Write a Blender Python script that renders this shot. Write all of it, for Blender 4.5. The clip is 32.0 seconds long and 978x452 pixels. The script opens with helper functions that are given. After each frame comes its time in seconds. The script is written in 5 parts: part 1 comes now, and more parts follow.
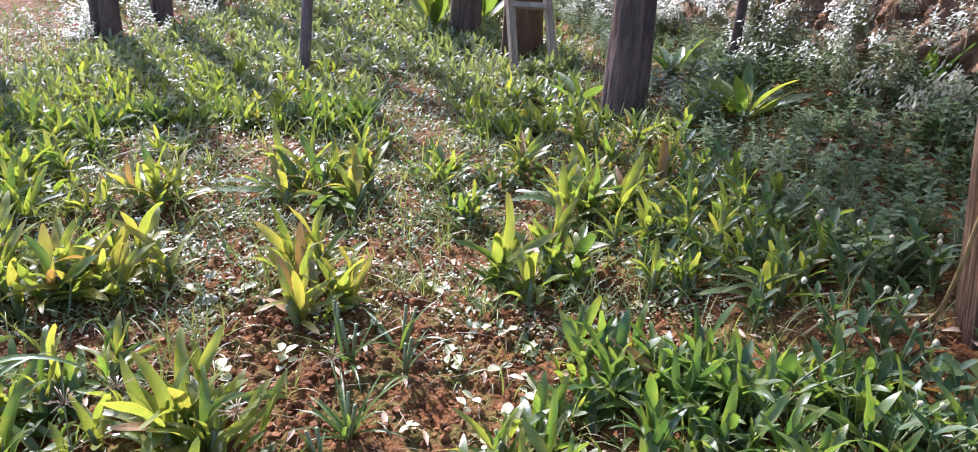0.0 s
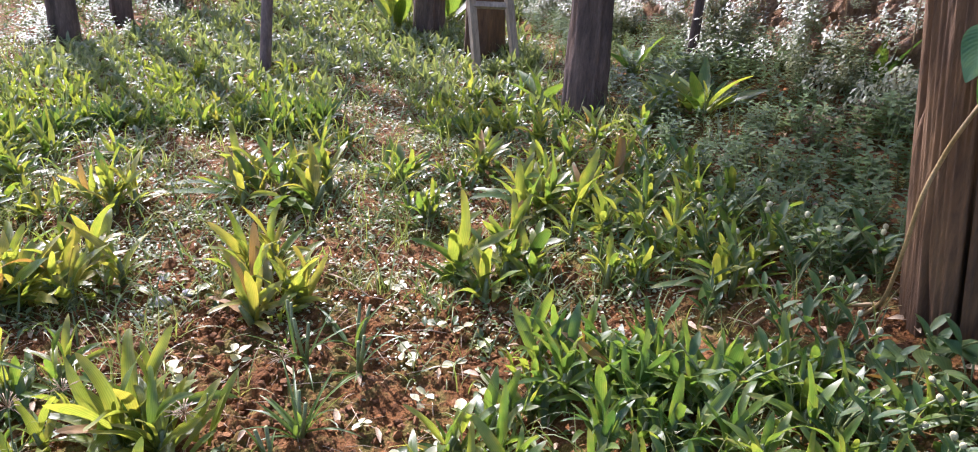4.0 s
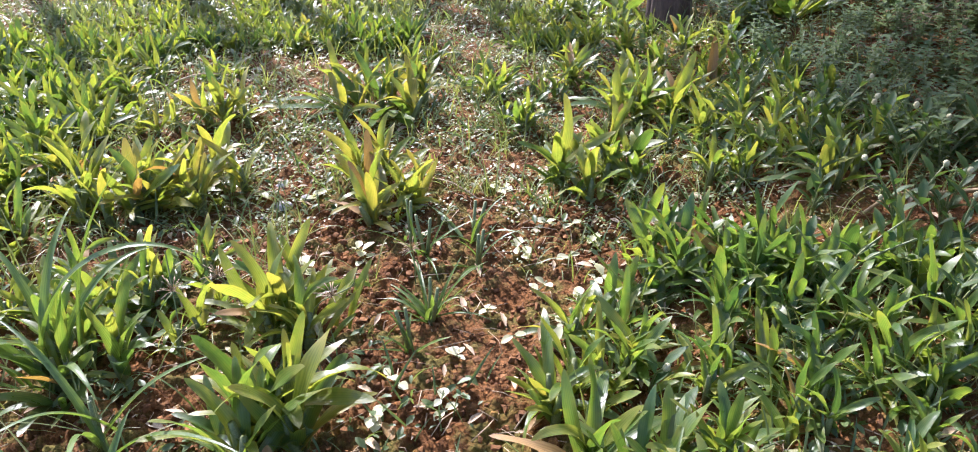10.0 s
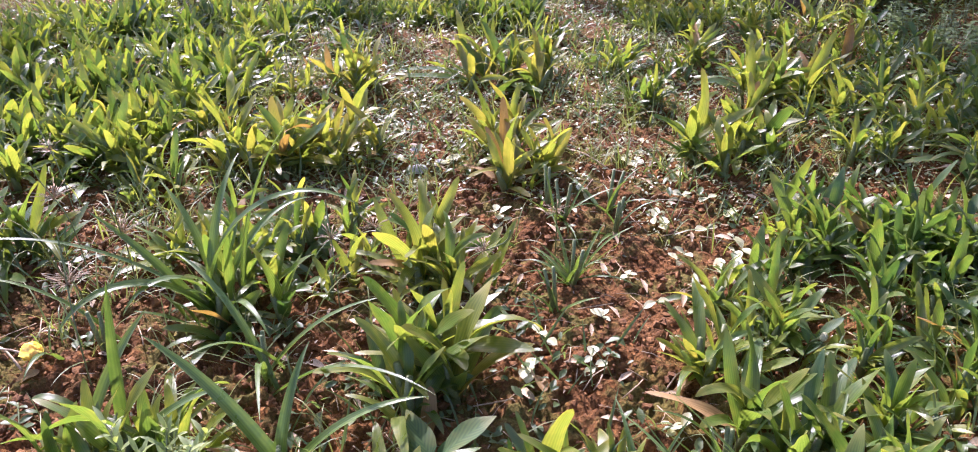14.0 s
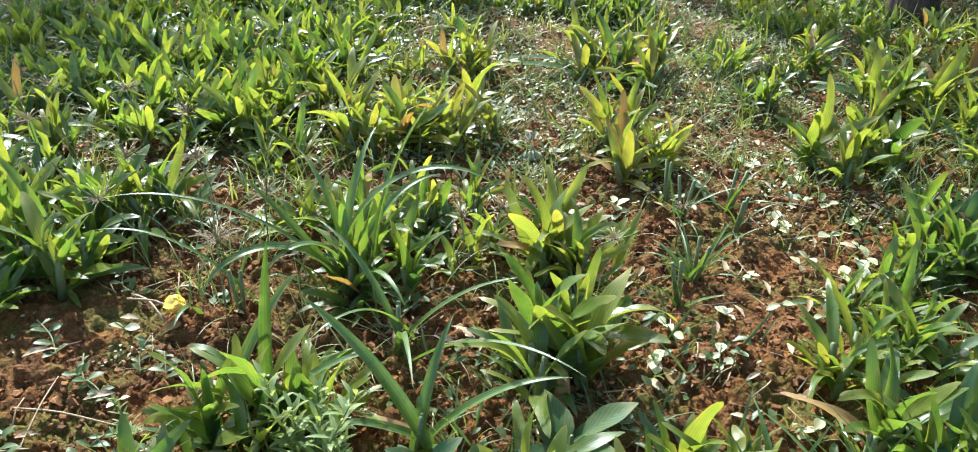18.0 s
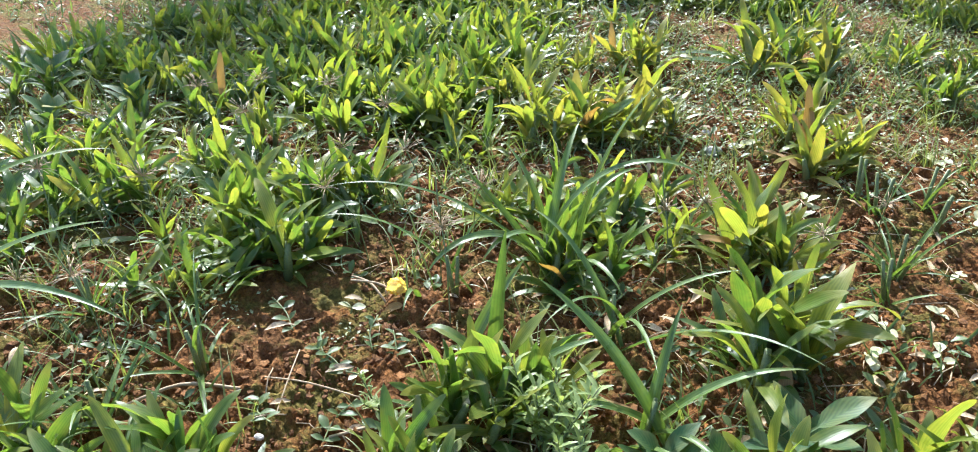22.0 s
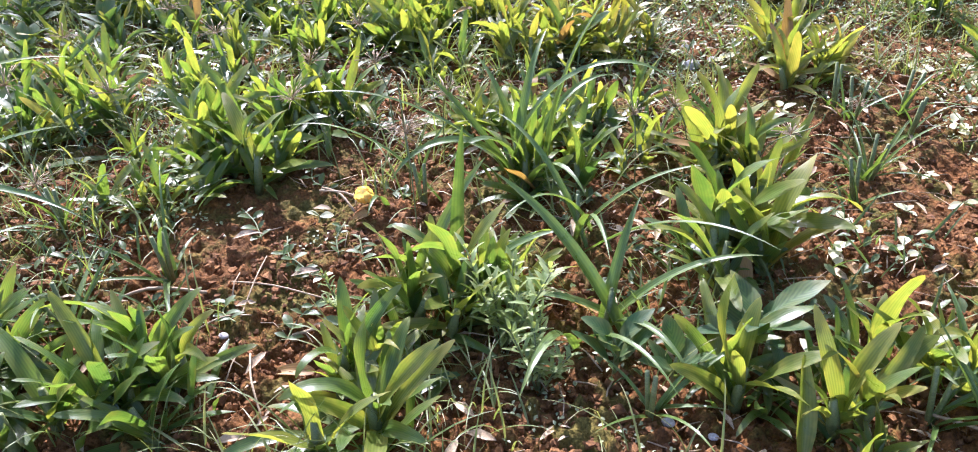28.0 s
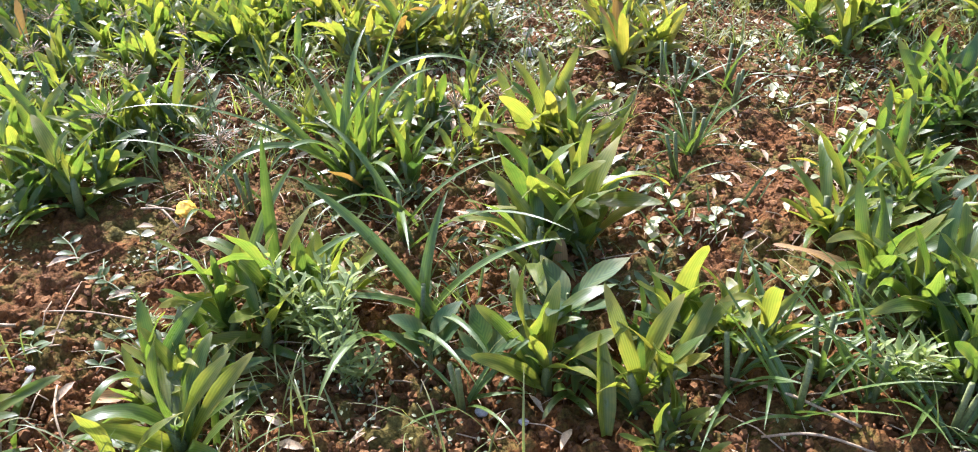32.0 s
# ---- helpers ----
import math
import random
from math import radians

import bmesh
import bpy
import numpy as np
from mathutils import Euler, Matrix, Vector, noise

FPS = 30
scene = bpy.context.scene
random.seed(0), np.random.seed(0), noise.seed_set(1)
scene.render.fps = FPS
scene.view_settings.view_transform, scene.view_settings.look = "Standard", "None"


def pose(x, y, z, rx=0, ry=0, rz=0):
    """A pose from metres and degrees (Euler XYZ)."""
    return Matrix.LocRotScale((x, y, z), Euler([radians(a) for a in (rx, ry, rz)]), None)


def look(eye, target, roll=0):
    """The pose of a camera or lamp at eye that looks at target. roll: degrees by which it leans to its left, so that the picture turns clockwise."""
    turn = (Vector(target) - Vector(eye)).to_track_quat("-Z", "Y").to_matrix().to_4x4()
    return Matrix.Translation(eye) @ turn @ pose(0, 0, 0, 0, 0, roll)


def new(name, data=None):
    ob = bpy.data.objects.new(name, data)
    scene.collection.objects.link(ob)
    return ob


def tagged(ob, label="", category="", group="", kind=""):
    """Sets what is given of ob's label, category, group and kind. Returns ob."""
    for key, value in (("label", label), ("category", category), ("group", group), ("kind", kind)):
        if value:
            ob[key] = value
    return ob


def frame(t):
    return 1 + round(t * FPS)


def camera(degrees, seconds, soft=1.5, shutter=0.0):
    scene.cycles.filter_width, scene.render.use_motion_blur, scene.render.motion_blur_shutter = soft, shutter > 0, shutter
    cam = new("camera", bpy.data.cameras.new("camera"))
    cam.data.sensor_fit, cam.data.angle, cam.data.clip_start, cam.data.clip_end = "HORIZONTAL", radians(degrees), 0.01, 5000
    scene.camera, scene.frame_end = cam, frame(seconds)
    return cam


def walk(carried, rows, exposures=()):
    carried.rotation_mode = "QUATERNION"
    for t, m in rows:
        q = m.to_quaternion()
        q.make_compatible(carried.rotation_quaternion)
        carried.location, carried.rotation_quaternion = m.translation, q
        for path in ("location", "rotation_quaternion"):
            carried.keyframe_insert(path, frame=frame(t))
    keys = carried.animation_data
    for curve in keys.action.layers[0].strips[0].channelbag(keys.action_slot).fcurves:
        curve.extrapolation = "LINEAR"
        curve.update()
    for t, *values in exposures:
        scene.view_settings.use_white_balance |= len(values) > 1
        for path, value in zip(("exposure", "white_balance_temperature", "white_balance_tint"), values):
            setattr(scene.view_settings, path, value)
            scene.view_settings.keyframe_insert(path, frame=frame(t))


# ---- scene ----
cam = camera(59.57, 32.0, soft=1.0)
PATH = [
    (0.0, pose(0.0001, -0.0001, 0.8448, 64.56, -2.82, -0.00)),
    (0.5, pose(0.0098, -0.0025, 0.8462, 64.59, -2.73, -0.43)),
    (1.0, pose(0.0186, -0.0052, 0.8498, 64.64, -2.95, -0.97)),
    (1.5, pose(0.0182, -0.0069, 0.8464, 64.73, -3.14, -1.31)),
    (2.0, pose(0.0183, -0.0075, 0.8486, 64.70, -3.07, -1.27)),
    (2.5, pose(0.0205, -0.0060, 0.8478, 64.71, -3.06, -1.29)),
    (4.5, pose(0.0513, -0.0104, 0.8337, 64.82, -2.54, -2.33)),
    (5.0, pose(0.0644, -0.0157, 0.8284, 64.34, -2.62, -3.16)),
    (5.5, pose(0.0693, -0.0196, 0.8253, 64.28, -2.43, -3.58)),
    (6.0, pose(0.0726, -0.0280, 0.8132, 63.78, -2.55, -3.88)),
    (6.5, pose(0.0750, -0.0343, 0.8064, 63.47, -2.65, -3.93)),
    (7.0, pose(0.0715, -0.0437, 0.7978, 62.96, -2.73, -4.03)),
    (7.5, pose(0.0372, -0.0636, 0.7784, 61.94, -3.88, -3.87)),
    (8.0, pose(0.0034, -0.0752, 0.7764, 61.03, -3.49, -2.73)),
    (8.5, pose(-0.0157, -0.0868, 0.7796, 60.37, -2.74, -1.37)),
    (9.0, pose(-0.0241, -0.0892, 0.7916, 60.26, -1.55, -1.00)),
    (9.5, pose(-0.0475, -0.0908, 0.8003, 60.43, -0.76, -0.06)),
    (10.0, pose(-0.0656, -0.0903, 0.8019, 60.51, -0.24, 0.75)),
    (10.5, pose(-0.0769, -0.0977, 0.7979, 60.58, 0.01, 1.26)),
    (11.0, pose(-0.1001, -0.1087, 0.7862, 60.71, 0.17, 2.22)),
    (11.5, pose(-0.1082, -0.1155, 0.7744, 60.21, 0.04, 2.79)),
    (12.0, pose(-0.1294, -0.1225, 0.7717, 59.93, -0.51, 3.70)),
    (12.5, pose(-0.1421, -0.1236, 0.7725, 59.93, -0.23, 4.45)),
    (13.0, pose(-0.1563, -0.1250, 0.7749, 59.83, 0.06, 4.94)),
    (13.5, pose(-0.1693, -0.1296, 0.7765, 59.87, -0.24, 5.56)),
    (14.0, pose(-0.1834, -0.1363, 0.7697, 59.95, -0.28, 6.15)),
    (14.5, pose(-0.1988, -0.1404, 0.7714, 59.83, -0.50, 6.80)),
    (16.5, pose(-0.2572, -0.1546, 0.7632, 59.61, -1.24, 9.33)),
    (17.0, pose(-0.2778, -0.1604, 0.7629, 59.55, -1.32, 10.02)),
    (17.5, pose(-0.2930, -0.1652, 0.7653, 59.45, -1.72, 10.81)),
    (18.0, pose(-0.2942, -0.1686, 0.7610, 59.42, -2.08, 11.37)),
    (18.5, pose(-0.3093, -0.1794, 0.7561, 59.14, -2.03, 11.65)),
    (19.0, pose(-0.3380, -0.1963, 0.7638, 59.05, -2.20, 12.96)),
    (19.5, pose(-0.3601, -0.2051, 0.7720, 58.93, -1.87, 14.03)),
    (20.0, pose(-0.3739, -0.2082, 0.7738, 58.87, -1.45, 14.99)),
    (20.5, pose(-0.3842, -0.2096, 0.7825, 59.06, -1.15, 15.48)),
    (21.0, pose(-0.3994, -0.2145, 0.7846, 59.14, -0.86, 15.97)),
    (21.5, pose(-0.4085, -0.2187, 0.7847, 59.19, -0.12, 16.32)),
    (22.0, pose(-0.4437, -0.2450, 0.7731, 58.98, 0.21, 17.69)),
    (22.5, pose(-0.4629, -0.2552, 0.7707, 58.67, 0.73, 19.01)),
    (23.0, pose(-0.4689, -0.2623, 0.7599, 58.37, 0.94, 19.45)),
    (23.5, pose(-0.4792, -0.2692, 0.7576, 58.04, 0.78, 19.82)),
    (24.0, pose(-0.4873, -0.2804, 0.7470, 57.65, 0.98, 20.31)),
    (24.5, pose(-0.4930, -0.2829, 0.7436, 57.30, 1.23, 20.70)),
    (26.5, pose(-0.4450, -0.2839, 0.7280, 56.43, 2.09, 20.66)),
    (27.0, pose(-0.4386, -0.2820, 0.7245, 56.20, 1.84, 20.31)),
    (27.5, pose(-0.4101, -0.2733, 0.7213, 56.30, 1.82, 19.74)),
    (28.0, pose(-0.3681, -0.2636, 0.7117, 55.96, 1.60, 17.74)),
    (28.5, pose(-0.3629, -0.2579, 0.7132, 55.66, 1.30, 16.86)),
    (29.0, pose(-0.3483, -0.2571, 0.7137, 55.65, 1.65, 16.55)),
    (29.5, pose(-0.3277, -0.2565, 0.7085, 55.50, 1.89, 16.12)),
    (30.0, pose(-0.3142, -0.2537, 0.7095, 55.47, 2.24, 15.17)),
    (30.5, pose(-0.3083, -0.2448, 0.7197, 55.33, 2.49, 14.84)),
    (31.0, pose(-0.3058, -0.2384, 0.7216, 55.24, 2.77, 14.64)),
    (31.5, pose(-0.2584, -0.2236, 0.7186, 55.20, 3.39, 12.62)),
    (32.0, pose(-0.2348, -0.2240, 0.7112, 55.18, 2.69, 10.73)),
]
EXPOSURES = [(0.0, 1.3, 5400.0, 33.0), (5.0, 1.26, 5650.0, 33.0), (8.0, 1.34, 5600.0, 20.0), (10.0, 1.34, 5620.0, 28.0), (12.0, 1.25, 5620.0, 38.0), (14.3, 1.25, 5640.0, 42.0), (16.6, 1.17, 5560.0, 14.0), (20.0, 1.25, 5570.0, 5.0), (22.0, 1.3, 5560.0, 10.0), (23.0, 1.36, 5600.0, 30.0), (24.0, 1.47, 5520.0, 27.0), (27.0, 1.47, 5500.0, 26.0), (29.0, 1.38, 5460.0, 33.0), (32.0, 1.37, 5600.0, 25.0)]
walk(cam, PATH, EXPOSURES)

# ---- light ----
SUN_TURN, SUN_UP = 32.0, 40.0          # degrees left of +y, degrees above the ground
sun_way = Vector((-math.sin(radians(SUN_TURN)) * math.cos(radians(SUN_UP)), math.cos(radians(SUN_TURN)) * math.cos(radians(SUN_UP)), math.sin(radians(SUN_UP))))
world = bpy.data.worlds.new("sky")
scene.world = world
world.use_nodes = True
sky = world.node_tree.nodes.new("ShaderNodeTexSky")
sky.sky_type, sky.sun_disc, sky.sun_elevation, sky.sun_rotation = "NISHITA", False, radians(SUN_UP), radians(-SUN_TURN)
sky.dust_density, sky.ozone_density = 2.5, 0.8
back = world.node_tree.nodes["Background"]
back.inputs["Strength"].default_value = 0.17
world.node_tree.links.new(sky.outputs[0], back.inputs["Color"])
sun_data = bpy.data.lights.new("sun", "SUN")
sun_data.energy, sun_data.angle, sun_data.color = 5.0, radians(0.55), (1.0, 0.95, 0.87)
sun = new("sun", sun_data)
sun.matrix_basis = look(sun_way * 30, (0, 0, 0))

# ---- materials ----
def nodes_of(name):
    m = bpy.data.materials.new(name)
    m.use_nodes = True
    nt = m.node_tree
    bsdf = nt.nodes["Principled BSDF"]
    return m, nt, bsdf


def node(nt, kind, **values):
    n = nt.nodes.new(kind)
    for key, value in values.items():
        if key in n.inputs:
            n.inputs[key].default_value = value
    return n


def ramp(nt, source, stops):
    r = nt.nodes.new("ShaderNodeValToRGB")
    while len(r.color_ramp.elements) < len(stops):
        r.color_ramp.elements.new(0.5)
    for e, (p, c) in zip(r.color_ramp.elements, stops):
        e.position, e.color = p, (*c, 1.0) if len(c) == 3 else c
    nt.links.new(source, r.inputs[0])
    return r.outputs[0]


def mixed(nt, fac, a, b, mode="MIX"):
    m = nt.nodes.new("ShaderNodeMix")
    m.data_type, m.blend_type = "RGBA", mode
    for slot, value in ((0, fac), (6, a), (7, b)):
        if hasattr(value, "links"):
            nt.links.new(value, m.inputs[slot])
        elif slot == 0:
            m.inputs[0].default_value = value
        else:
            m.inputs[slot].default_value = (*value, 1.0)
    return m.outputs[2]


def math_node(nt, op, a, b=0.0):
    m = nt.nodes.new("ShaderNodeMath")
    m.operation = op
    for i, value in enumerate((a, b)):
        if hasattr(value, "links"):
            nt.links.new(value, m.inputs[i])
        else:
            m.inputs[i].default_value = value
    return m.outputs[0]


def leaf_material(name, dark, light, tip, rough=0.4, through_part=0.42, veins=7.0, island=False, vein_depth=0.55, spots=0.25, side=0.0, gloss=0.62):
    """A thin living leaf: colour varies from leaf to leaf, along it and with its veins; part of the light passes through."""
    m, nt, bsdf = nodes_of(name)
    uv = nt.nodes.new("ShaderNodeUVMap")
    uv.uv_map = "leaf"
    sep = nt.nodes.new("ShaderNodeSeparateXYZ")
    nt.links.new(uv.outputs[0], sep.inputs[0])
    if island:
        rnd = nt.nodes.new("ShaderNodeNewGeometry").outputs["Random Per Island"]
    else:
        rnd = nt.nodes.new("ShaderNodeObjectInfo").outputs["Random"]
    base = mixed(nt, rnd, dark, light)
    place = nt.nodes.new("ShaderNodeNewGeometry").outputs["Position"]
    cloud = node(nt, "ShaderNodeTexNoise", Scale=55.0, Detail=4.0)
    nt.links.new(place, cloud.inputs["Vector"])
    base = mixed(nt, ramp(nt, cloud.outputs[0], ((0.35, (0, 0, 0)), (0.75, (0.55, 0.55, 0.55)))), base, light)
    phase = math_node(nt, "MULTIPLY", sep.outputs[0], veins * 6.283)
    if side:
        slant = math_node(nt, "MULTIPLY", math_node(nt, "ABSOLUTE", math_node(nt, "SUBTRACT", sep.outputs[0], 0.5)), -side * 4.4)
        phase = math_node(nt, "ADD", math_node(nt, "MULTIPLY", sep.outputs[1], side * 6.283), slant)
    wave = math_node(nt, "SINE", phase)
    line = math_node(nt, "MULTIPLY", math_node(nt, "ADD", wave, 1.0), 0.5)
    base = mixed(nt, math_node(nt, "MULTIPLY", line, vein_depth), base, tuple(0.8 * c for c in dark))
    # worn, yellowed tips and a few brown specks
    far = math_node(nt, "ADD", sep.outputs[1], math_node(nt, "MULTIPLY", math_node(nt, "SUBTRACT", rnd, 0.6), 0.35))
    base = mixed(nt, ramp(nt, far, ((0.86, (0, 0, 0)), (1.12, (0.55, 0.55, 0.55)))), base, tip)
    edge = math_node(nt, "MULTIPLY", math_node(nt, "ABSOLUTE", math_node(nt, "SUBTRACT", sep.outputs[0], 0.5)), ramp(nt, cloud.outputs[0], ((0.42, (0, 0, 0)), (0.62, (1.1, 1.1, 1.1)))))
    base = mixed(nt, edge, base, tip)
    speck = node(nt, "ShaderNodeTexNoise", Scale=420.0, Detail=2.0)
    nt.links.new(place, speck.inputs["Vector"])
    base = mixed(nt, ramp(nt, speck.outputs[0], ((0.66, (0, 0, 0)), (0.74, (spots, spots, spots)))), base, (0.16, 0.09, 0.03))
    nt.links.new(mixed(nt, 1.0, base, (0.9, 0.9, 0.86), "MULTIPLY"), bsdf.inputs["Base Color"])
    dull = ramp(nt, cloud.outputs[0], ((0.3, (rough - 0.04,) * 3), (0.7, (rough + 0.2,) * 3)))
    nt.links.new(dull, bsdf.inputs["Roughness"])
    bsdf.inputs["Specular IOR Level"].default_value = gloss
    bump = node(nt, "ShaderNodeBump", Strength=0.3, Distance=0.0012)
    ripple = node(nt, "ShaderNodeTexNoise", Scale=130.0, Detail=3.0)
    nt.links.new(place, ripple.inputs["Vector"])
    nt.links.new(math_node(nt, "ADD", math_node(nt, "MULTIPLY", line, 0.25), ripple.outputs[0]), bump.inputs["Height"])
    nt.links.new(bump.outputs[0], bsdf.inputs["Normal"])
    trans = nt.nodes.new("ShaderNodeBsdfTranslucent")
    nt.links.new(mixed(nt, 1.0, base, (1.48, 1.44, 0.62), "MULTIPLY"), trans.inputs["Color"])
    mix = nt.nodes.new("ShaderNodeMixShader")
    mix.inputs[0].default_value = through_part
    nt.links.new(bsdf.outputs[0], mix.inputs[1])
    nt.links.new(trans.outputs[0], mix.inputs[2])
    nt.links.new(mix.outputs[0], nt.nodes["Material Output"].inputs["Surface"])
    return m


def rough_material(name, colours, scale, rough=0.9, bump=0.6, depth=0.004, stretch=(1, 1, 1), fine=6.0):
    m, nt, bsdf = nodes_of(name)
    co = nt.nodes.new("ShaderNodeTexCoord")
    mp = nt.nodes.new("ShaderNodeMapping")
    mp.inputs["Scale"].default_value = stretch
    nt.links.new(co.outputs["Object"], mp.inputs[0])
    big = node(nt, "ShaderNodeTexNoise", Scale=scale, Detail=6.0, Roughness=0.6)
    small = node(nt, "ShaderNodeTexNoise", Scale=scale * fine, Detail=5.0, Roughness=0.7)
    for n in (big, small):
        nt.links.new(mp.outputs[0], n.inputs["Vector"])
    k = len(colours)
    a = ramp(nt, big.outputs[0], [(0.28 + 0.44 * i / (k - 1), c) for i, c in enumerate(colours)])
    b = ramp(nt, small.outputs[0], ((0.3, (0.55, 0.55, 0.55)), (0.7, (1.25, 1.25, 1.25))))
    nt.links.new(mixed(nt, 1.0, a, b, "MULTIPLY"), bsdf.inputs["Base Color"])
    bsdf.inputs["Roughness"].default_value = rough
    bm = node(nt, "ShaderNodeBump", Strength=bump, Distance=depth)
    nt.links.new(small.outputs[0], bm.inputs["Height"])
    nt.links.new(bm.outputs[0], bsdf.inputs["Normal"])
    return m


def soil_material():
    m, nt, bsdf = nodes_of("red_soil")
    place = nt.nodes.new("ShaderNodeNewGeometry").outputs["Position"]
    big = node(nt, "ShaderNodeTexNoise", Scale=4.0, Detail=5.0)
    mid = node(nt, "ShaderNodeTexNoise", Scale=38.0, Detail=6.0, Roughness=0.65)
    tiny = node(nt, "ShaderNodeTexNoise", Scale=260.0, Detail=4.0, Roughness=0.7)
    moss = node(nt, "ShaderNodeTexNoise", Scale=9.0, Detail=7.0, Roughness=0.7)
    grain = node(nt, "ShaderNodeTexVoronoi", Scale=120.0)
    for n in (big, mid, tiny, moss, grain):
        nt.links.new(place, n.inputs["Vector"])
    c = ramp(nt, mid.outputs[0], ((0.25, (0.042, 0.017, 0.005)), (0.5, (0.13, 0.053, 0.013)), (0.72, (0.26, 0.112, 0.03))))
    c = mixed(nt, ramp(nt, big.outputs[0], ((0.4, (0, 0, 0)), (0.7, (0.45, 0.45, 0.45)))), c, (0.15, 0.08, 0.03))
    c = mixed(nt, ramp(nt, moss.outputs[0], ((0.48, (0, 0, 0)), (0.58, (0.85, 0.85, 0.85)))), c, (0.115, 0.1, 0.02))
    c = mixed(nt, 1.0, c, ramp(nt, tiny.outputs[0], ((0.3, (0.42, 0.42, 0.42)), (0.7, (1.5, 1.5, 1.5)))), "MULTIPLY")
    nt.links.new(c, bsdf.inputs["Base Color"])
    bsdf.inputs["Roughness"].default_value = 0.9
    bsdf.inputs["Specular IOR Level"].default_value = 0.15
    b1 = node(nt, "ShaderNodeBump", Strength=0.7, Distance=0.006)
    nt.links.new(grain.outputs["Distance"], b1.inputs["Height"])
    b2 = node(nt, "ShaderNodeBump", Strength=0.7, Distance=0.004)
    nt.links.new(tiny.outputs[0], b2.inputs["Height"])
    nt.links.new(b1.outputs[0], b2.inputs["Normal"])
    nt.links.new(b2.outputs[0], bsdf.inputs["Normal"])
    return m


SOIL = soil_material()
HUES = ("green", "fresh", "lime", "yellow", "dry")
STRAP = [
    leaf_material("leaf_green", (0.044, 0.105, 0.028), (0.095, 0.175, 0.038), (0.14, 0.17, 0.04), 0.29, 0.46),
    leaf_material("leaf_fresh", (0.08, 0.152, 0.03), (0.155, 0.235, 0.045), (0.24, 0.24, 0.05), 0.3, 0.5),
    leaf_material("leaf_lime", (0.135, 0.19, 0.032), (0.24, 0.28, 0.052), (0.34, 0.3, 0.06), 0.3, 0.5),
    leaf_material("leaf_yellow", (0.2, 0.215, 0.036), (0.31, 0.3, 0.06), (0.42, 0.32, 0.08), 0.32, 0.45),
    leaf_material("leaf_dry", (0.3, 0.17, 0.05), (0.5, 0.33, 0.12), (0.3, 0.16, 0.07), 0.6, 0.3, spots=0.6),
]
STRAP_FAR = [
    leaf_material("far_leaf_green", (0.055, 0.115, 0.025), (0.115, 0.19, 0.032), (0.2, 0.19, 0.05), 0.28, 0.42, island=True),
    leaf_material("far_leaf_lime", (0.12, 0.2, 0.03), (0.26, 0.31, 0.045), (0.33, 0.28, 0.06), 0.3, 0.46, island=True),
    # haze of the far rows, mixed into the leaf colour as grey
    leaf_material("far_leaf_haze_tint", (0.105, 0.155, 0.065), (0.23, 0.28, 0.115), (0.3, 0.29, 0.13), 0.34, 0.42, island=True, gloss=0.8),
]
FINE_GRASS = leaf_material("fine_grass", (0.1, 0.17, 0.04), (0.26, 0.3, 0.1), (0.35, 0.3, 0.12), 0.4, 0.4, veins=1.0, island=True, vein_depth=0.1)
GRASS = leaf_material("grass_blade", (0.075, 0.14, 0.03), (0.15, 0.235, 0.05), (0.2, 0.25, 0.06), 0.3, 0.35, veins=5.0)
HERB = leaf_material("herb_leaf", (0.06, 0.115, 0.04), (0.15, 0.215, 0.075), (0.16, 0.17, 0.05), 0.32, 0.4, island=True, side=7.0, vein_depth=0.25, gloss=0.5)
HERB_LIGHT = leaf_material("herb_leaf_light", (0.08, 0.15, 0.04), (0.17, 0.24, 0.07), (0.2, 0.22, 0.06), 0.4, 0.4, side=7.0, island=True)
HERB_BROWN = leaf_material("herb_leaf_brown", (0.11, 0.07, 0.03), (0.22, 0.15, 0.06), (0.2, 0.12, 0.05), 0.55, 0.3, side=7.0, island=True)
# pale grey-green leaf; the ground's silvery sheen is added to its colour
PALE = leaf_material("pale_sheen_leaf", (0.14, 0.18, 0.08), (0.38, 0.41, 0.22), (0.38, 0.39, 0.2), 0.3, 0.3, veins=1.0, island=True, vein_depth=0.1, spots=0.1, gloss=0.5)
# near-white base colour carries the sun glint on flat little leaves
GLINT_TINT = leaf_material("glint_tinted_leaf", (0.38, 0.4, 0.2), (0.62, 0.62, 0.4), (0.6, 0.6, 0.4), 0.38, 0.28, veins=1.0, vein_depth=0.1, spots=0.1, gloss=0.3)
# base colour lightened to whitish grey in place of glints on the leaves
SCRUB = leaf_material("scrub_leaf_glint_tint", (0.12, 0.16, 0.075), (0.3, 0.33, 0.19), (0.3, 0.28, 0.15), 0.3, 0.45, side=6.0, island=True, vein_depth=0.2, gloss=0.75)
SAGE = leaf_material("sage_leaf", (0.17, 0.25, 0.075), (0.36, 0.43, 0.17), (0.42, 0.45, 0.2), 0.34, 0.36, veins=1.0, island=True, vein_depth=0.15)
BIG = leaf_material("broad_leaf", (0.035, 0.09, 0.03), (0.085, 0.155, 0.04), (0.18, 0.18, 0.05), 0.5, 0.38, side=9.0, gloss=0.4)
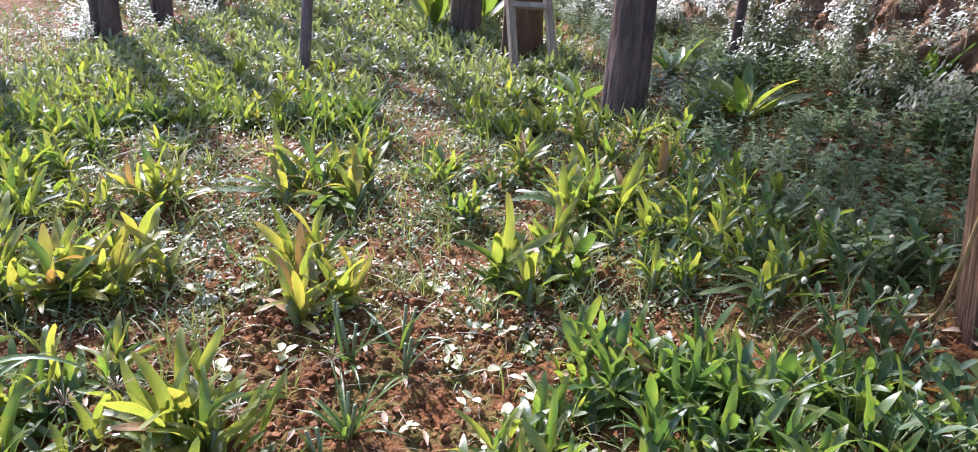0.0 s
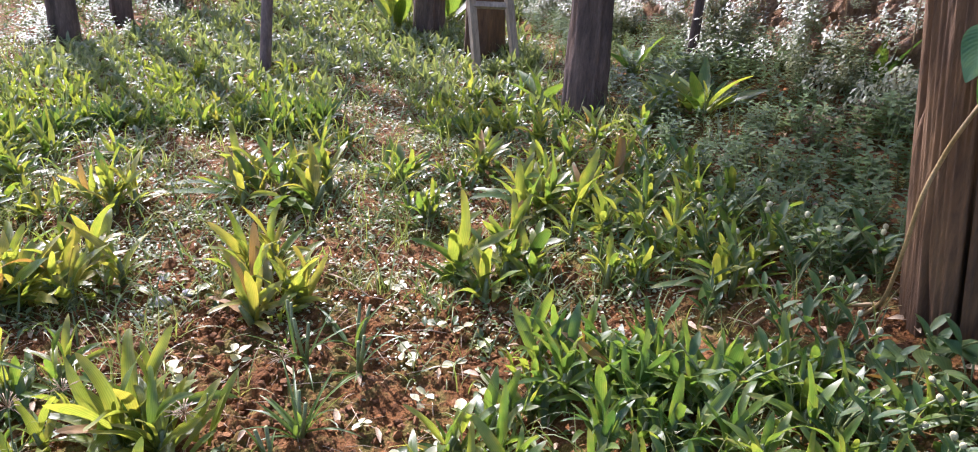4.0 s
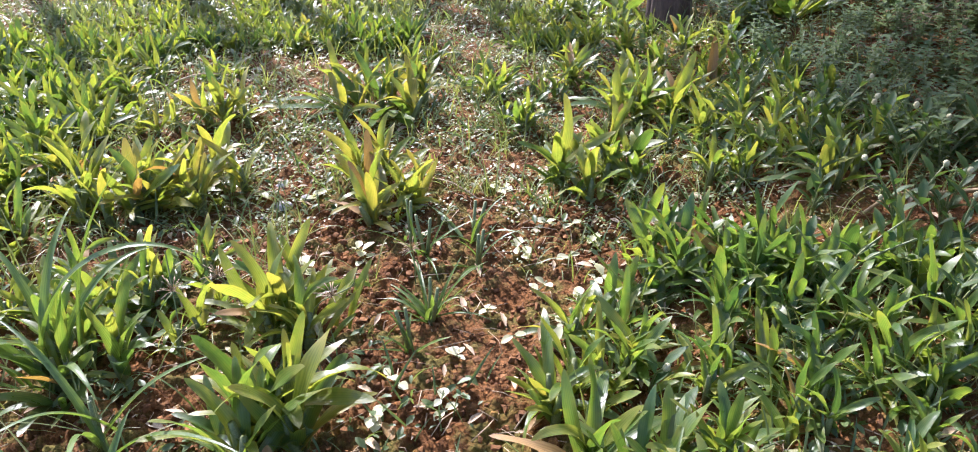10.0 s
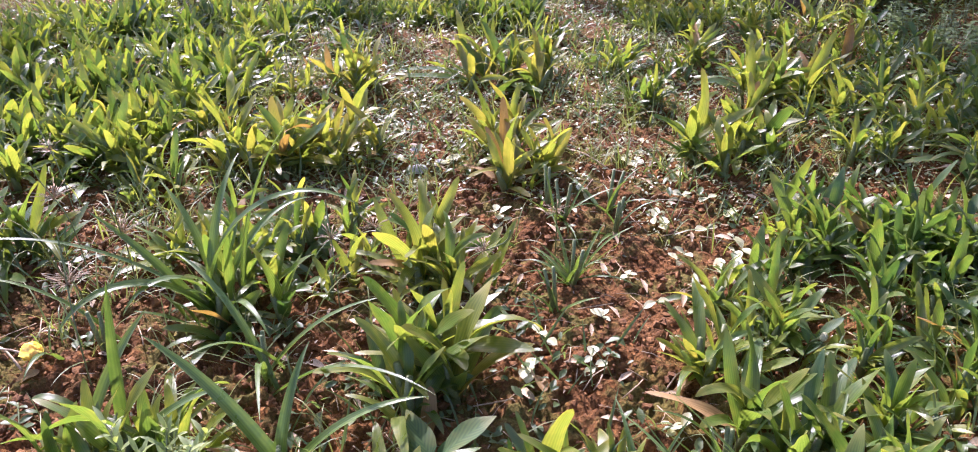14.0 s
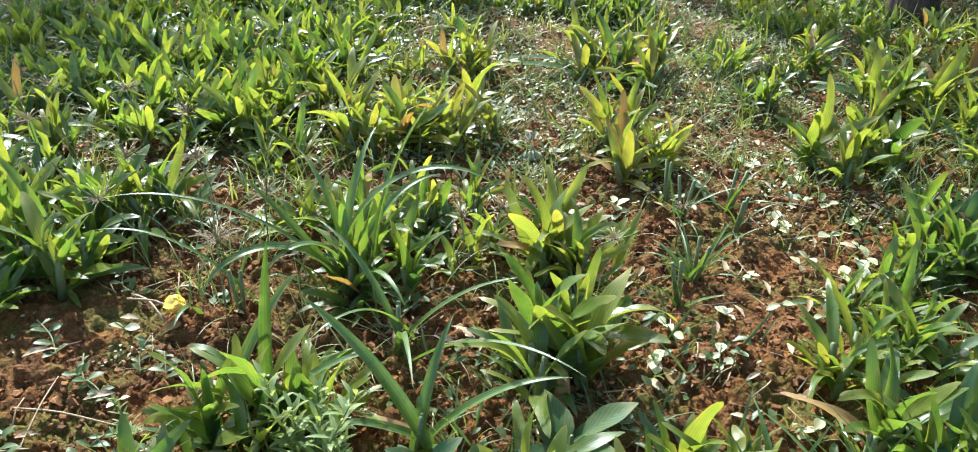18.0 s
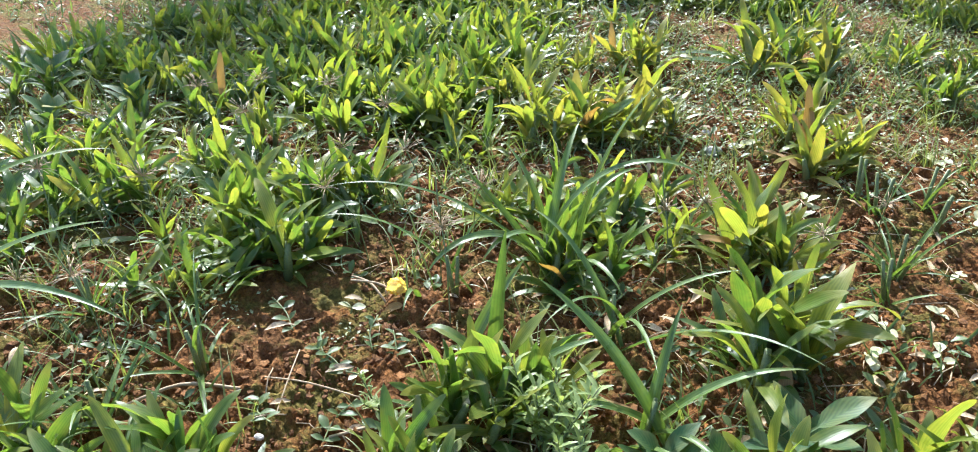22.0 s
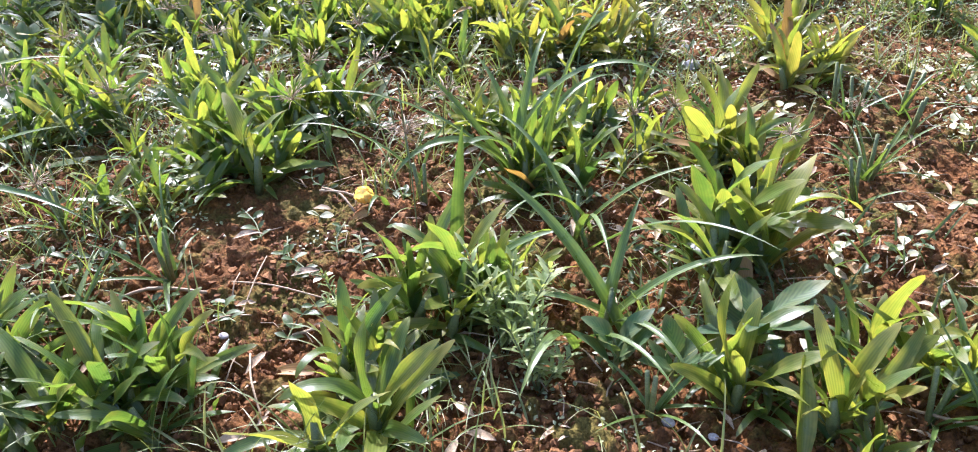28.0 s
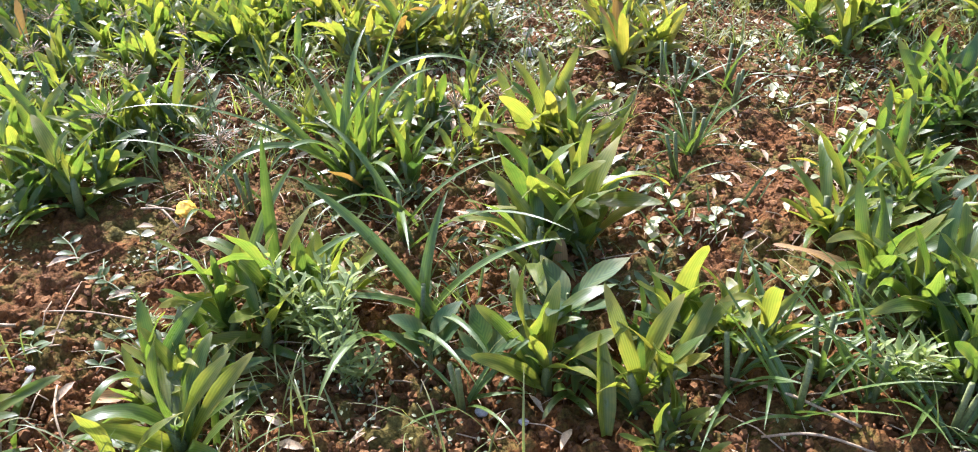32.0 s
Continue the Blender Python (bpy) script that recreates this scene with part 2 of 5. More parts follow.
VINE_LEAF = leaf_material("vine_leaf", (0.02, 0.085, 0.025), (0.04, 0.12, 0.035), (0.09, 0.16, 0.03), 0.6, 0.36, side=13.0, vein_depth=0.5, gloss=0.3)
STEM = rough_material("green_stem", ((0.1, 0.14, 0.04), (0.2, 0.22, 0.07)), 60.0, 0.5, 0.2, 0.001)
STRAW = rough_material("dry_straw", ((0.3, 0.2, 0.1), (0.5, 0.38, 0.22)), 60.0, 0.7, 0.3, 0.001)
VINE = rough_material("vine_stem", ((0.2, 0.13, 0.04), (0.34, 0.24, 0.09)), 40.0, 0.55, 0.3, 0.001)
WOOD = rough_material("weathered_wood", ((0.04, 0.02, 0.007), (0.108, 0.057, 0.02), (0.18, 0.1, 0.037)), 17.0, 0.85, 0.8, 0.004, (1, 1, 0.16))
BARK = rough_material("grey_bark", ((0.07, 0.05, 0.04), (0.16, 0.11, 0.085), (0.25, 0.19, 0.15)), 24.0, 0.9, 0.8, 0.005, (1, 1, 0.3))
TRUNK = rough_material("dark_bark", ((0.045, 0.03, 0.021), (0.105, 0.07, 0.046), (0.18, 0.125, 0.085)), 24.0, 0.9, 0.8, 0.005, (1, 1, 0.2))
PLANK = rough_material("pale_plank", ((0.25, 0.19, 0.12), (0.4, 0.32, 0.21)), 20.0, 0.7, 0.4, 0.002, (1, 1, 0.15))
EARTH = rough_material("bank_earth", ((0.16, 0.09, 0.04), (0.35, 0.205, 0.095), (0.55, 0.36, 0.19)), 18.0, 0.95, 1.0, 0.03, (1, 1, 0.5))
CRUMB = rough_material("soil_crumb",  ((0.085, 0.034, 0.009), (0.185, 0.079, 0.019), (0.34, 0.16, 0.045)), 45.0, 0.95, 0.7, 0.003)
STONE = rough_material("pale_stone", ((0.4, 0.36, 0.3), (0.62, 0.58, 0.52)), 60.0, 0.7, 0.4, 0.002)
HEAD = rough_material("globe_flower", ((0.4, 0.38, 0.18), (0.66, 0.61, 0.34)), 300.0, 0.7, 0.7, 0.002)
PETAL = leaf_material("yellow_petal", (0.86, 0.68, 0.16), (0.95, 0.82, 0.32), (0.9, 0.74, 0.26), 0.5, 0.4, veins=3.0, vein_depth=0.12, spots=0.1, gloss=0.3)


# ---- helpers for shapes ----
def lattice(i, j, seed):
    n = math.sin(i * 127.1 + j * 311.7 + seed * 74.7) * 43758.5453
    return n - math.floor(n)


def unevenness(x, y, seed):
    i, j = math.floor(x), math.floor(y)
    u, v = x - i, y - j
    u, v = u * u * (3 - 2 * u), v * v * (3 - 2 * v)
    return (lattice(i, j, seed) * (1 - u) + lattice(i + 1, j, seed) * u) * (1 - v) + (lattice(i, j + 1, seed) * (1 - u) + lattice(i + 1, j + 1, seed) * u) * v


def fade(v, a, b):
    """0 below a, 1 above b, even between."""
    return np.clip((v - a) / (b - a), 0.0, 1.0)


def ground_z(x, y):
    """The ground: level, rising towards the bank at positive x, with humps and hollows."""
    a = max(0.0, min(x, 1.8) - 0.10)
    z = 0.27 * a * a / (a + 0.06)
    soft = fade(x, -3.0, -2.2) * fade(-x, -2.6, -1.4) * fade(y, -0.25, 0.1) * fade(-y, -4.8, -3.4)
    if soft > 0:
        z += soft * 0.022 * (unevenness(x * 6, y * 6, 1) - 0.5) + soft * 0.014 * (unevenness(x * 21, y * 21, 2) - 0.5)
    return z


def mesh_of(name, verts, faces, material, uvs=None, smooth=True):
    me = bpy.data.meshes.new(name)
    me.from_pydata([tuple(v) for v in verts], [], [tuple(f) for f in faces])
    if uvs is not None:
        layer = me.uv_layers.new(name="leaf")
        index = np.empty(len(me.loops), int)
        me.loops.foreach_get("vertex_index", index)
        layer.data.foreach_set("uv", np.asarray(uvs, float)[index].ravel())
    me.materials.append(material)
    me.polygons.foreach_set("use_smooth", [smooth] * len(me.polygons))
    me.update()
    return me


def part(name, me, parent, m=None, label=""):
    ob = new(name, me)
    ob.parent = parent
    if m is not None:
        ob.matrix_basis = m
    if label:
        ob["label"] = label
    return ob


def thing(name, x, y, label, category, group="", z=None, turn=0.0, size=1.0):
    ob = new(name)
    ob.empty_display_size = 0.05
    ob.matrix_basis = Matrix.LocRotScale((x, y, ground_z(x, y) if z is None else z), Euler((0, 0, turn)), (size, size, size))
    return tagged(ob, label, category, group)


class Heap:
    """Gathers many small pieces into one mesh."""

    def __init__(self):
        self.v, self.f, self.u, self.n = [], [], [], 0

    def add(self, verts, faces, uvs=None, m=None):
        verts = np.asarray(verts, float)
        if m is not None:
            a = np.array(m)
            verts = verts @ a[:3, :3].T + a[:3, 3]
        self.v.append(verts)
        self.f += [tuple(i + self.n for i in f) for f in faces]
        self.u.append(np.asarray(uvs, float) if uvs is not None else np.zeros((len(verts), 2)))
        self.n += len(verts)

    def mesh(self, name, material, smooth=True):
        return mesh_of(name, np.concatenate(self.v), self.f, material, np.concatenate(self.u), smooth)


def blade(length, width, lean, bend, rows=7, across=5, fold=0.25, twist=0.0, shape="strap", wave=0.0):
    """A leaf from the origin, leaning to +x from upright (radians) and bending over along its length."""
    s = 1 - (1 - np.linspace(0, 1, rows + 1)) ** 1.35
    angle = lean + bend * s ** 1.8
    step = length * np.diff(s)
    x = np.concatenate(([0], np.cumsum(np.sin((angle[1:] + angle[:-1]) / 2) * step)))
    z = np.concatenate(([0], np.cumsum(np.cos((angle[1:] + angle[:-1]) / 2) * step)))
    if shape == "strap":
        w = (0.5 + 0.5 * np.sin(np.clip(s / 0.42, 0, 1) * math.pi / 2)) * np.clip(1 - s ** 4.0, 0, 1) ** 0.6
    elif shape == "grass":
        w = np.minimum(1, 0.5 + 3 * s) * (1 - s ** 2) ** 0.8
    elif shape == "heart":
        w = np.where(s < 0.12, 0.06, np.clip(np.sin(np.pi * np.clip((s - 0.10) / 0.9, 0, 1) ** 0.62), 0, 1) ** 0.62 * (1 - 0.45 * s ** 2.5))
    else:
        w = np.where(s < 0.15, 0.12, np.sin(np.pi * np.clip((s - 0.1) / 0.9, 0.02, 1) ** 0.85) ** 0.8)
    w = np.maximum(w, 0.03) * width / 2
    verts, uvs, faces = [], [], []
    for i in range(rows + 1):
        tw = twist * s[i]
        for j in range(across):
            e = 2 * j / (across - 1) - 1
            side = e * w[i]
            lift = fold * abs(e) ** 1.3 * w[i] * (1.6 - s[i]) + wave * w[i] * math.sin(9 * s[i] + 2 * e) * abs(e)
            # lift goes along the leaf's upper normal, away from the lean
            nx, nz = -math.cos(angle[i]), math.sin(angle[i])
            sy, sn = side * math.cos(tw) - lift * math.sin(tw), side * math.sin(tw) + lift * math.cos(tw)
            verts.append((x[i] + nx * sn, sy, z[i] + nz * sn))
            uvs.append((j / (across - 1), s[i]))
    for i in range(rows):
        for j in range(across - 1):
            a = i * across + j
            faces.append((a, a + 1, a + across + 1, a + across))
    return verts, faces, uvs


def tube(points, radii, sides=6):
    """A round stem along points."""
    pts = [Vector(p) for p in points]
    verts, faces = [], []
    for i, p in enumerate(pts):
        way = (pts[min(i + 1, len(pts) - 1)] - pts[max(i - 1, 0)]).normalized()
        side = way.cross(Vector((0.31, 0.87, 0.12))).normalized()
        up = way.cross(side)
        r = radii[i] if hasattr(radii, "__len__") else radii
        for k in range(sides):
            a = 2 * math.pi * k / sides
            verts.append(p + (side * math.cos(a) + up * math.sin(a)) * r)
    for i in range(len(pts) - 1):
        for k in range(sides):
            a, b = i * sides + k, i * sides + (k + 1) % sides
            faces.append((a, b, b + sides, a + sides))
    faces.append(tuple(reversed(range(sides))))
    faces.append(tuple(range((len(pts) - 1) * sides, len(pts) * sides)))
    return verts, faces


def value_noise(x, y, seed):
    """Smooth random heights from 0 to 1 on a unit lattice."""
    def lattice(i, j):
        n = np.sin(i * 127.1 + j * 311.7 + seed * 74.7) * 43758.5453
        return n - np.floor(n)
    i, j = np.floor(x), np.floor(y)
    u, v = x - i, y - j
    u, v = u * u * (3 - 2 * u), v * v * (3 - 2 * v)
    return (lattice(i, j) * (1 - u) + lattice(i + 1, j) * u) * (1 - v) + (lattice(i, j + 1) * (1 - u) + lattice(i + 1, j + 1) * u) * v


def around(rng):
    return rng.uniform(0, 2 * math.pi)


rng = random.Random(7)

# ---- ground ----
def build_ground():
    xs = np.concatenate((np.linspace(-60, -3.2, 30)[:-1], np.linspace(-3.2, -2.0, 40)[:-1], np.linspace(-2.0, -1.5, 45)[:-1], np.linspace(-1.5, 0.3, 341)[:-1], np.linspace(0.3, 1.4, 95)[:-1], np.linspace(1.4, 3, 30)[:-1], np.linspace(3, 60, 30)))
    ys = np.concatenate((np.linspace(-60, -0.3, 30)[:-1], np.linspace(-0.3, 0.15, 30)[:-1], np.linspace(0.15, 1.45, 241)[:-1], np.linspace(1.45, 2.2, 75)[:-1], np.linspace(2.2, 5, 90)[:-1], np.linspace(5, 60, 30)))
    gx, gy = np.meshgrid(xs, ys)
    a = np.maximum(0, np.minimum(gx, 1.8) - 0.10)
    z = 0.27 * a * a / (a + 0.06)
    near = fade(gx, -3.0, -2.2) * fade(-gx, -2.6, -1.4) * fade(gy, -0.25, 0.1) * fade(-gy, -4.8, -3.4)
    close = fade(gx, -1.9, -1.5) * fade(-gx, -1.0, -0.3) * fade(gy, 0.0, 0.15) * fade(-gy, -2.2, -1.5)
    z = z + near * (0.022 * (value_noise(gx * 6, gy * 6, 1) - 0.5) + 0.014 * (value_noise(gx * 21, gy * 21, 2) - 0.5)
                    + close * (0.024 * (value_noise(gx * 62, gy * 62, 3) - 0.5) + 0.017 * (value_noise(gx * 118, gy * 118, 4) - 0.5)) * (0.4 + value_noise(gx * 3, gy * 3, 5)))
    n, k = gx.shape
    verts = np.stack([gx.ravel(), gy.ravel(), z.ravel()], 1)
    idx = np.arange(n * k).reshape(n, k)
    faces = np.stack([idx[:-1, :-1].ravel(), idx[:-1, 1:].ravel(), idx[1:, 1:].ravel(), idx[1:, :-1].ravel()], 1)
    ob = new("ground", mesh_of("ground", verts, faces.tolist(), SOIL))
    tagged(ob, "crumbly red laterite soil with mossy patches", "ground", kind="structure")


build_ground()


def build_bank():
    """The cut earth bank that closes the plot."""
    line = [Vector(p) for p in ((-1.2, 10.5), (0.05, 7.6), (0.40, 5.6), (0.60, 4.2), (0.74, 3.3), (0.92, 2.62), (1.11, 2.08), (1.40, 1.3), (1.9, 0.2), (3.0, -1.2), (5.5, -3.4))]
    na, nb = 720, 130
    verts = []
    for i in range(na + 1):
        t = i / na * (len(line) - 1)
        k = min(int(t), len(line) - 2)
        p = line[k].lerp(line[k + 1], t - k)
        d = (line[k + 1] - line[k]).normalized()
        out = Vector((-d.y, d.x))
        if out.x < 0:
            out = -out
        for j in range(nb + 1):
            h = j / nb
            zz = -0.05 + 1.5 * h
            bulge = noise.fractal(Vector((p.x * 3, p.y * 3, zz * 3)), 1.0, 2.0, 4) * 0.05 + noise.fractal(Vector((p.x * 14, p.y * 14, zz * 7)), 1.0, 2.0, 5) * 0.035 + (0.5 - abs(noise.noise(Vector((p.x * 30, p.y * 30, zz * 16))))) * 0.05 + noise.fractal(Vector((p.x * 60, p.y * 60, zz * 34)), 1.0, 2.0, 2) * 0.03
            q = p + out * (0.72 * h + (max(0, h - 0.86) / 0.14) ** 2 * 6.0 + bulge)
            verts.append((q.x, q.y, ground_z(min(p.x, 1.8), 0) + (min(zz, 1.3 + 0.05 * math.sin(t * 7)) if j < nb else -0.3) - 0.05))
    faces = [(i * (nb + 1) + j, (i + 1) * (nb + 1) + j, (i + 1) * (nb + 1) + j + 1, i * (nb + 1) + j + 1) for i in range(na) for j in range(nb)]
    ob = new("earth_bank", mesh_of("earth_bank", verts, faces, EARTH))
    tagged(ob, "steep crumbling bank of brown earth", "bank", kind="structure")


build_bank()

# ---- strap-leaved plants ----
FORMS = [(lean, bend, wide * 0.8, twist) for lean, bend, wide, twist in (
    (0.08, 0.25, 0.165, 0.3), (0.16, 0.5, 0.175, -0.4), (0.26, 0.35, 0.16, 0.5), (0.3, 0.9, 0.155, -0.3), (0.42, 0.5, 0.18, 0.4), (0.5, 1.0, 0.155, 0.7),
    (0.6, 0.5, 0.17, -0.6), (0.66, 1.1, 0.155, 0.3), (0.82, 0.7, 0.16, -0.5), (0.2, 1.6, 0.145, 0.8), (0.98, 0.6, 0.155, 0.4), (0.12, 0.75, 0.185, -0.7),
    (0.35, 1.9, 0.15, -0.6), (0.75, 1.4, 0.14, 0.8), (1.12, 0.5, 0.155, -0.3), (0.42, 0.25, 0.17, 0.6))]
strap_meshes = {}


def strap_mesh(form, hue):
    if (form, hue) not in strap_meshes:
        lean, bend, wide, twist = FORMS[form]
        strap_meshes[form, hue] = mesh_of("leaf", *blade(1.0, wide, lean, bend, 10, 5, 0.36, twist, "strap", 0.34)[:2], STRAP[hue], blade(1.0, wide, lean, bend, 10, 5)[2])
    return strap_meshes[form, hue]


def low_foliage(material):
    """Short outer leaves round the foot of a plant, for a plant one metre high."""
    heap = Heap()
    for k in range(22):
        n = rng.uniform(0.26, 0.58)
        v, f, u = blade(n, n * rng.uniform(0.13, 0.19), rng.uniform(0.25, 1.25), rng.uniform(0.2, 1.2), 7, 3, 0.35, rng.uniform(-0.7, 0.7), "strap", 0.15)
        d, a = 0.36 * math.sqrt(rng.random()), rng.uniform(0, 6.283)
        heap.add(v, f, u, Matrix.Translation((d * math.cos(a), d * math.sin(a), rng.uniform(0, 0.08))) @ Matrix.Rotation(a + rng.gauss(0, 0.9), 4, "Z"))
    return heap.mesh("low_foliage", material)


LOW = [[low_foliage(m) for _ in range(4)] for m in STRAP_FAR]
SHEATH = mesh_of("stem", *tube([(0, 0, -0.05), (0, 0, 0.15), (0, 0, 0.36)], [0.045, 0.04, 0.022], 6), STEM)
STRAP_LABELS = ("dark green strap-leaved plant growing in red soil", "fresh green strap-leaved plant with backlit leaves in soil",
                "yellow-green strap-leaved plant with translucent leaves in soil", "yellowing strap-leaved plant on bare red soil")


def hue_for(hue):
    k = hue * 2.9 + 0.3 + rng.gauss(0, 0.48)
    return 4 if rng.random() < 0.008 + 0.01 * hue else max(0, min(3, int(round(k))))


def shoots(r, n):
    """Places and lean of n leaves in shoots of five or so: x, y, turn, outwardness."""
    count = max(2, round(n / 6.5))
    for k in range(count):
        a, d = rng.uniform(0, 6.283), 1.3 * r * math.sqrt(rng.random())
        x, y, start = d * math.cos(a), d * math.sin(a), rng.uniform(0, 6.283)
        for i in range(round(n / count)):
            yield k, i, x, y, start + i * 2.4 + rng.gauss(0, 0.3), a


def strap_plant(x, y, r, h, n, hue, wide=1.2):
    ob = thing("strap_leaf_plant", x, y, STRAP_LABELS[max(0, min(3, int(hue * 3.4 + 0.5)))], "plant", "strap-leaved plants")
    n = round(n * (2.0 if y < 1.05 else 2.4 if y < 1.4 else 2.1))
    wide = (0.92 if y > 0.75 else 1.0) * min(wide, 1.2)
    low = h * max(0.8, r / (0.3 * h))
    tagged(part("low_foliage", rng.choice(LOW[1 if rng.random() < hue else 0]), ob, Matrix.LocRotScale((0, 0, 0), Euler((0, 0, rng.uniform(0, 6.283))), (low, low, h * 1.05))), kind="stuff")
    seen = set()
    for k, i, sx, sy, turn, a in shoots(r, n):
        if k not in seen:
            seen.add(k)
            part("stem", SHEATH, ob, Matrix.LocRotScale((sx, sy, 0), Euler((rng.gauss(0, 0.15), rng.gauss(0, 0.15), turn)), (h, h, h)))
        outer = min(1.0, (i + rng.random()) / 6.5)
        form = rng.choice((1, 2, 3, 4, 9, 11, 15)) if outer < 0.28 else rng.choice((2, 3, 4, 5, 6, 9, 12, 15)) if outer < 0.6 else rng.choice((4, 5, 6, 7, 8, 10, 13, 14))
        size = h * rng.uniform(0.42, 0.8)
        tilt = Euler((rng.gauss(0, 0.2), rng.gauss(0, 0.2), turn))
        part("leaf", strap_mesh(form, hue_for(hue)), ob,
             Matrix.LocRotScale((sx, sy, rng.uniform(0.0, 0.34) * (1 - 0.7 * outer) * h), tilt, (size, size * wide * rng.uniform(0.85, 1.25), size)))
    return ob


strap_plant(-0.365, 0.715, 0.05, 0.21, 26, 0.45)
strap_plant(-0.361, 0.979, 0.060, 0.195, 26, 0.5)
strap_plant(-0.325, 0.483, 0.029, 0.17, 7, 0.50, 1.5)
strap_plant(-0.238, 0.470, 0.033, 0.175, 8, 0.60, 1.5)
strap_plant(-0.184, 0.561, 0.035, 0.165, 8, 0.50, 1.4)
strap_plant(-0.111, 0.576, 0.028, 0.15, 6, 0.50, 1.4)
strap_plant(-0.189, 0.400, 0.030, 0.088, 8, 0.35)
strap_plant(-0.725, 0.305, 0.06, 0.18, 17, 0.40, 1.45)
strap_plant(-0.70, 0.485, 0.045, 0.175, 13, 0.30, 1.35)
strap_plant(-0.66, 0.575, 0.055, 0.185, 16, 0.35, 1.2)
strap_plant(-0.671, 0.867, 0.061, 0.178, 22, 0.30)
strap_plant(-1.173, 0.801, 0.079, 0.194, 30, 0.30)
strap_plant(0.12, 0.55, 0.05, 0.175, 16, 0.25, 1.2)
strap_plant(0.10, 0.665, 0.055, 0.19, 20, 0.25, 1.2)
strap_plant(0.04, 0.82, 0.047, 0.165, 14, 0.4)
strap_plant(0.19, 0.60, 0.042, 0.15, 12, 0.30)
strap_plant(0.09, 0.99, 0.05, 0.15, 14, 0.35)
strap_plant(-1.213, 0.235, 0.075, 0.18, 22, 0.25, 1.35)
strap_plant(-1.055, 0.255, 0.075, 0.18, 24, 0.25, 1.35)
strap_plant(-0.737, 0.385, 0.035, 0.12, 8, 0.35, 1.3)
strap_plant(-0.938, 0.265, 0.045, 0.15, 12, 0.25, 1.3)
strap_plant(-1.240, 0.683, 0.069, 0.121, 18, 0.40)
strap_plant(-1.157, 0.804, 0.076, 0.139, 22, 0.35)
strap_plant(-1.065, 0.939, 0.070, 0.171, 24, 0.40)
strap_plant(-1.615, 0.706, 0.096, 0.157, 24, 0.30)
strap_plant(-1.474, 0.839, 0.054, 0.176, 18, 0.35)
strap_plant(-1.579, 0.538, 0.047, 0.153, 14, 0.45)
strap_plant(-1.837, 0.770, 0.056, 0.156, 14, 0.40)
strap_plant(-1.529, 1.235, 0.065, 0.152, 16, 0.40)
strap_plant(-1.221, 1.263, 0.067, 0.146, 18, 0.45)
strap_plant(-1.070, 1.279, 0.061, 0.172, 18, 0.50)
strap_plant(-1.053, 1.485, 0.053, 0.125, 12, 0.50)
strap_plant(-0.79, 1.39, 0.080, 0.19, 30, 0.60)
strap_plant(-0.65, 1.43, 0.060, 0.18, 24, 0.70)
strap_plant(-0.917, 1.471, 0.056, 0.152, 14, 0.60)
strap_plant(-0.275, 1.375, 0.045, 0.17, 18, 0.75)
strap_plant(-0.37, 1.91, 0.097, 0.19, 30, 0.72)
strap_plant(-2.029, 1.276, 0.095, 0.133, 18, 0.10)
strap_plant(-1.510, 1.464, 0.071, 0.116, 14, 0.30)
strap_plant(0.130, 1.483, 0.069, 0.190, 28, 0.45)
strap_plant(0.276, 1.767, 0.075, 0.188, 26, 0.50)
strap_plant(0.183, 2.099, 0.071, 0.151, 16, 0.50)
strap_plant(0.382, 1.736, 0.052, 0.114, 10, 0.60)
strap_plant(0.395, 1.443, 0.063, 0.122, 18, 0.40)
strap_plant(0.497, 1.590, 0.060, 0.118, 16, 0.40)
strap_plant(0.568, 1.330, 0.062, 0.148, 18, 0.40)
strap_plant(0.212, 1.161, 0.051, 0.147, 16, 0.15)
strap_plant(0.278, 1.078, 0.045, 0.148, 18, 0.10)
strap_plant(0.356, 1.088, 0.048, 0.148, 18, 0.12)
strap_plant(0.418, 1.039, 0.046, 0.143, 18, 0.10)
strap_plant(0.488, 1.034, 0.043, 0.132, 16, 0.15)
strap_plant(0.542, 0.990, 0.042, 0.136, 16, 0.12)
strap_plant(0.613, 0.998, 0.042, 0.109, 14, 0.20)
strap_plant(0.252, 0.836, 0.046, 0.129, 18, 0.20)
strap_plant(0.348, 0.757, 0.045, 0.129, 18, 0.20)
strap_plant(0.447, 0.753, 0.042, 0.127, 16, 0.20)
strap_plant(0.14, 0.86, 0.045, 0.14, 14, 0.3)
strap_plant(0.556, 0.795, 0.046, 0.122, 14, 0.20)
strap_plant(0.243, 0.705, 0.044, 0.125, 16, 0.25)
strap_plant(0.450, 0.622, 0.040, 0.106, 14, 0.25)
strap_plant(-0.731, 1.788, 0.062, 0.160, 20, 0.75)
strap_plant(-0.873, 1.738, 0.052, 0.114, 14, 0.60)
strap_plant(-0.029, 1.794, 0.049, 0.133, 14, 0.35)
strap_plant(-0.094, 2.053, 0.060, 0.148, 14, 0.40)
strap_plant(-1.055, 1.918, 0.061, 0.139, 18, 0.45)
strap_plant(-1.033, 1.755, 0.052, 0.129, 14, 0.50)
strap_plant(-1.059, 2.134, 0.067, 0.135, 16, 0.45)
